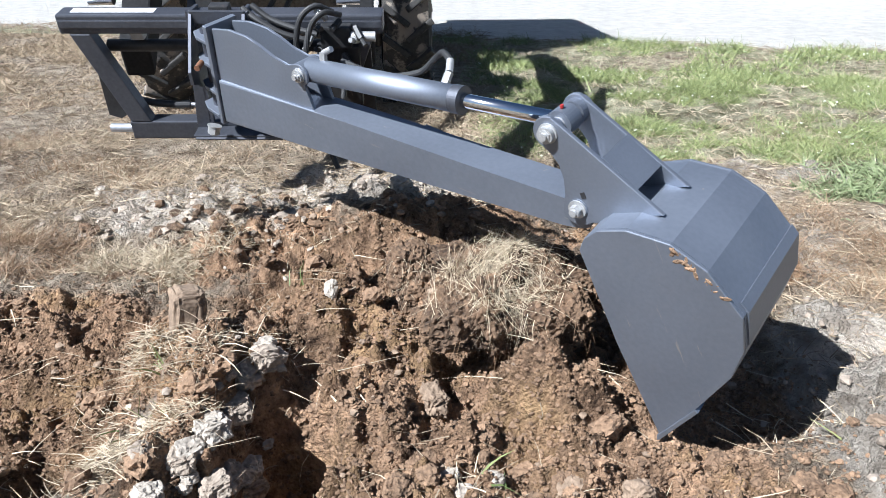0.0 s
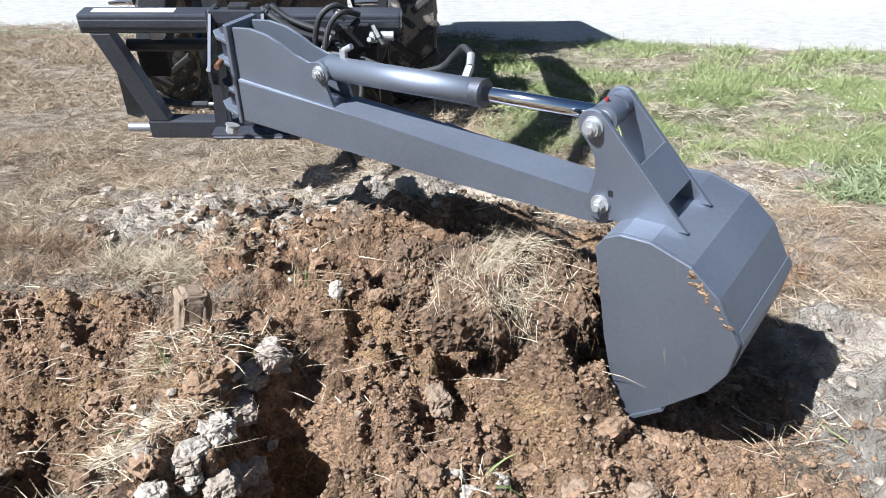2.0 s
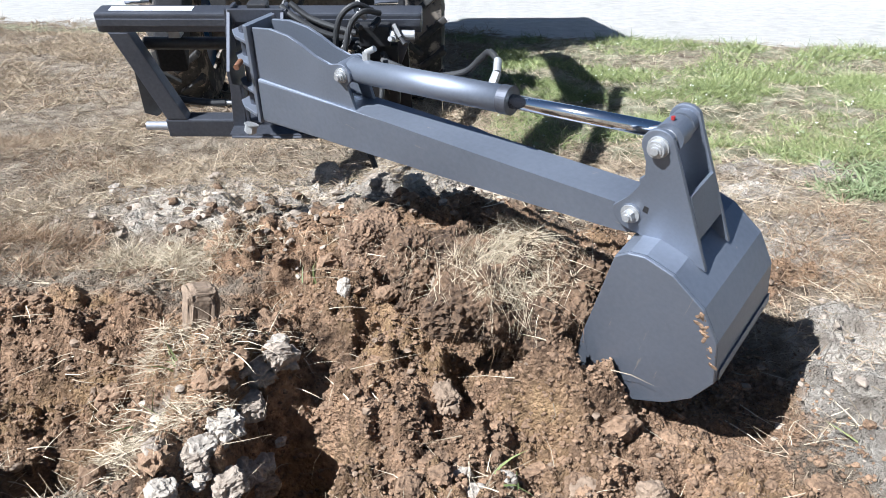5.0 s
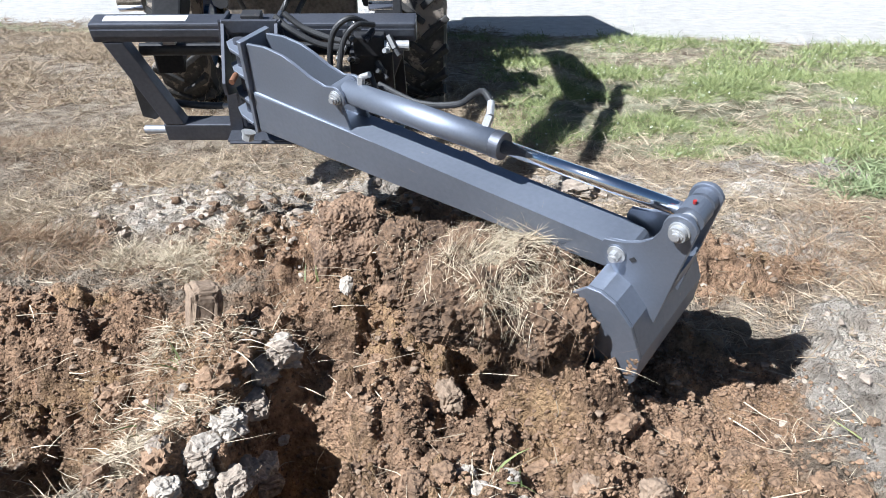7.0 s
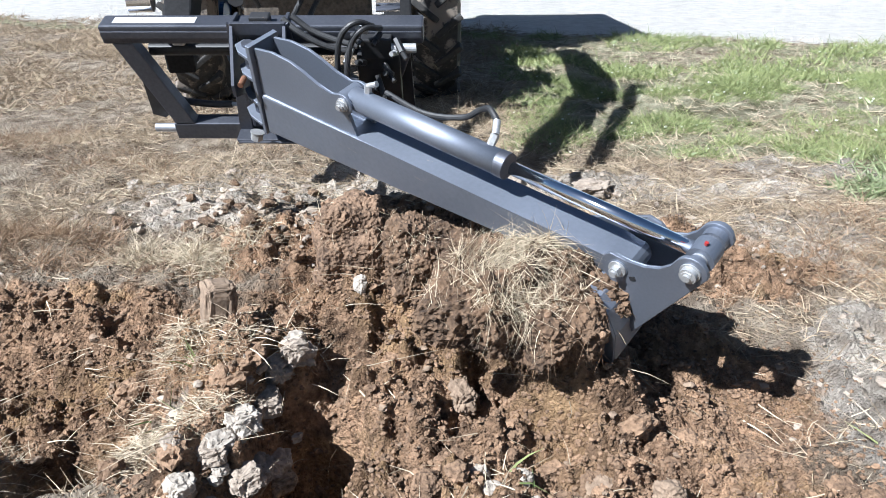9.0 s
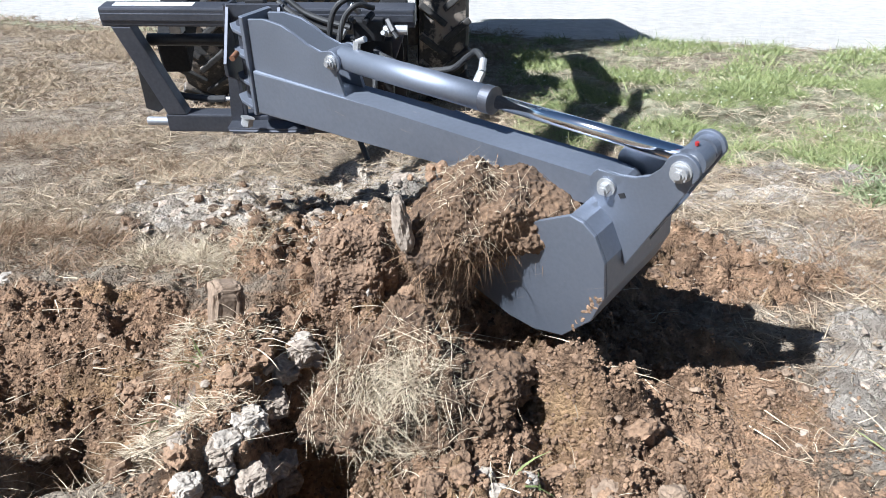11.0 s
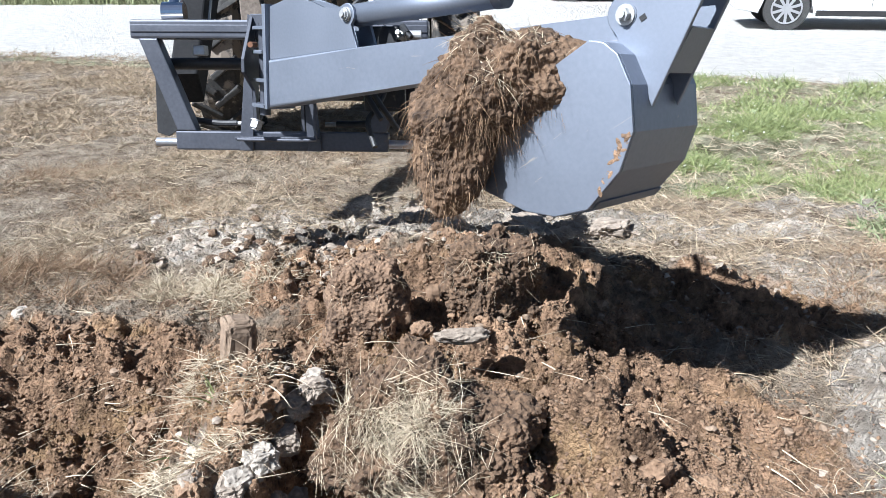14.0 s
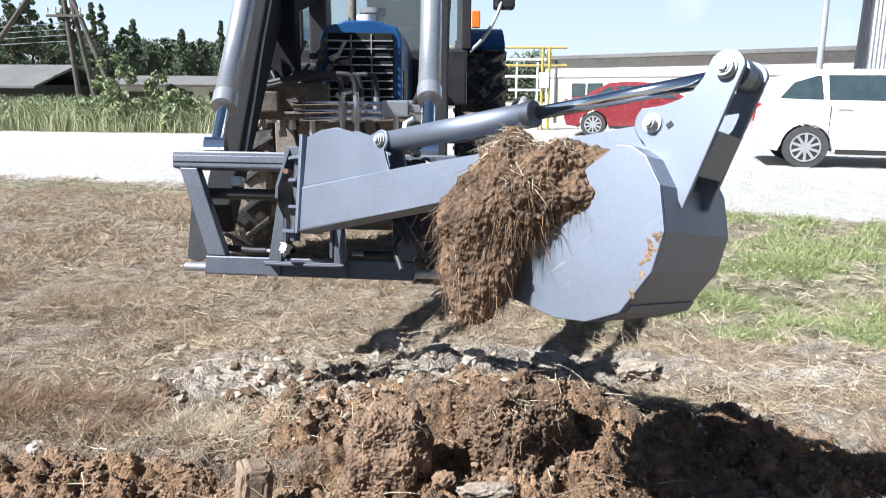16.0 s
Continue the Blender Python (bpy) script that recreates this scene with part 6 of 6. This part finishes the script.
for k in range(60):
    bm = bmesh.new()
    bmesh.ops.create_icosphere(bm, subdivisions=2, radius=0.004 + 0.0014 * (k * 7 % 11))
    for v in bm.verts:
        v.co *= 1 + 0.4 * noise.noise(v.co * 90 + Vector((k, 0, 0)))
    crumbs.append(tagged(part("falling_crumb", bm, M_SOIL), "brown soil crumb dropping from the sod", "clod", "falling crumbs"))

bm = bmesh.new()
bmesh.ops.create_icosphere(bm, subdivisions=4, radius=1)
for v in bm.verts:
    p = v.co.copy()
    v.co = Vector((p.x * 0.07, p.y * 0.02, p.z * 0.02)) * (1 + 0.3 * noise.noise(p * 1.7) + 0.15 * noise.noise(p * 4.3))
tan_clod = tagged(part("long_clod", bm, M_CLOD), "long tan clod dropping from the sod onto the heap", "clod")


def aimed(a, b):
    """A pose at a whose x axis points to b, with z kept up."""
    d = (b - a).normalized()
    side = Vector((0, 0, 1)).cross(d).normalized()
    up = d.cross(side)
    return Matrix(((d.x, side.x, up.x, a.x), (d.y, side.y, up.y, a.y), (d.z, side.z, up.z, a.z), (0, 0, 0, 1)))


def motions():
    body, curl, barrels, rods, carried = [], [], [], [], []
    arm_rows, tilt_rows, rod_rows = ({-1: [], 1: []} for _ in range(3))
    still = next(r for r in DIG if r[0] == 12.5)
    held = pose(*still[1:7]) @ pose(0, 0, 0, 0, -still[7], 0)
    rides = held.inverted() @ Matrix.Translation((-0.012, 1.57, 0.62))
    ta = TRACTOR.inverted()
    for t, x, y, z, rx, ry, rz, c in DIG:
        b = pose(x, y, z, rx, ry, rz)
        k = pose(0, 0, 0, 0, -c, 0)
        body.append((t, b))
        curl.append((t, k))
        A, C = Vector((-0.832, 0.075, 0.0065)), k @ Vector((0.17, 0.077, -0.0027))
        m = aimed(A, C)
        barrels.append((t, m))
        rods.append((t, Matrix.Translation(C) @ m.to_3x3().to_4x4()))
        if t >= 7.5:
            slip = (0.0, 0.1, -0.08) if t < 10 else (0.0, 0.0, 0.0)
            carried.append((t, Matrix.Translation(slip) @ b @ k @ rides))
        hitch = ta @ b @ FM
        for s in (-1, 1):
            lo = hitch @ Vector((s * 0.39, 0.09, 0.065))
            arm_rows[s].append((t, aimed(ARM_PIVOT[s], lo)))
            ear = hitch @ Vector((s * 0.37, 0.1, 0.44))
            m2 = aimed(TILT_PIVOT[s], ear)
            tilt_rows[s].append((t, m2))
            rod_rows[s].append((t, Matrix.Translation(ear) @ aimed(ear, TILT_PIVOT[s]).to_3x3().to_4x4()))
    walk(digger, body)
    walk(bucket, curl)
    walk(barrel, barrels)
    walk(rod, rods)
    for s in (-1, 1):
        walk(arms[s], arm_rows[s])
        walk(tilts[s], tilt_rows[s])
        walk(tilt_rods[s], rod_rows[s])
    first = carried[0][1]
    turn = carried[1][1].to_3x3().to_4x4()
    early = [(0.0, (0.08, 1.76, 0.1)), (2.0, (0.08, 1.76, 0.11)), (4.0, (0.075, 1.75, 0.13)), (6.5, (0.06, 1.72, 0.2)), (7.0, (0.05, 1.71, 0.22))]
    walk(sod_in_bucket, [(t, Matrix.Translation(p) @ turn) for t, p in early] + carried)
    walk(sod_block, [(0.0, pose(-0.2, 2.12, 0.02, 0, 0, 20)), (4.0, pose(-0.22, 2.1, 0.04, 0, 0, 20)), (6.5, pose(-0.3, 2.0, 0.13, 4, 0, 18)), (9.2, pose(-0.34, 1.94, 0.16, 4, 0, 15)), (11.3, pose(-0.345, 1.84, 0.13, 6, 2, 10)), (16.0, pose(-0.345, 1.84, 0.13, 6, 2, 10))])
    walk(sod_fallen, [(0.0, pose(0.19, 1.62, 0.19, 6, -4, 10)), (2.0, pose(0.185, 1.61, 0.2, 6, -3, 10)), (4.0, pose(0.17, 1.6, 0.215, 6, 0, 10)), (6.5, pose(0.15, 1.54, 0.235, 8, 3, 8)), (7.0, pose(0.14, 1.5, 0.25, 8, 4, 8)), (7.5, pose(0.135, 1.48, 0.26, 9, 4, 8)),
                      (9.2, pose(0.125, 1.46, 0.26, 10, 4, 5)), (10.2, pose(0.03, 1.43, 0.24, 30, 3, 0)), (10.7, pose(-0.1, 1.4, 0.15, 55, 2, -3)), (11.1, pose(-0.15, 1.37, 0.045, 66, 0, -5)), (16.0, pose(-0.15, 1.37, 0.045, 66, 0, -5))])
    walk(sod_small, [(0.0, pose(0.0, 1.85, 0.08)), (6.5, pose(-0.05, 1.82, 0.15, 0, 0, 10)), (9.2, pose(-0.08, 1.82, 0.17, 0, 0, 15)), (11.3, pose(0.02, 1.98, 0.17, 0, 0, 40)), (16.0, pose(0.02, 1.98, 0.17, 0, 0, 40))])
    walk(tan_clod, [(0.0, pose(0.02, 1.78, 0.1, 0, 20, 0)), (7.0, pose(0.0, 1.7, 0.16, 0, 30, 0)), (9.2, pose(-0.02, 1.68, 0.2, 0, 40, 0)), (10.6, pose(-0.17, 1.5, 0.46, 0, 70, 0)), (11.3, pose(-0.172, 1.5, 0.34, 0, 84, 0)), (11.5, pose(-0.162, 1.5, 0.28, 0, 78, 0)),
                    (12.0, pose(-0.15, 1.5, 0.26, 0, 80, 0)), (12.25, pose(-0.11, 1.55, 0.22, 0, 40, 6)), (12.45, pose(-0.065, 1.6, 0.195, 0, 2, 12)), (16.0, pose(-0.065, 1.6, 0.195, 0, 2, 12))])
    for k, ob in enumerate(crumbs):
        t0 = 11.2 + 0.045 * k
        x0, y0 = -0.17 + 0.035 * math.sin(k * 2.4), 1.66 + 0.05 * math.cos(k * 1.8)
        g = float(height(x0, y0)) + 0.012
        walk(ob, [(0.0, pose(x0 + 0.35, y0 + 0.04, 0.14)), (9.2, pose(x0 + 0.33, y0 + 0.06, 0.2)), (t0 - 0.3, pose(x0 + 0.04, y0, 0.5, 0, 0, 20)), (t0, pose(x0, y0, 0.44, 30, 0, 20)), (t0 + 0.2, pose(x0, y0, 0.3, 70, 20, 20)), (t0 + 0.33, pose(x0, y0, g, 100, 40, 20)), (t0 + 0.5, pose(x0, y0, g, 110, 40, 20)), (16.0, pose(x0, y0, g, 110, 40, 20))])


motions()
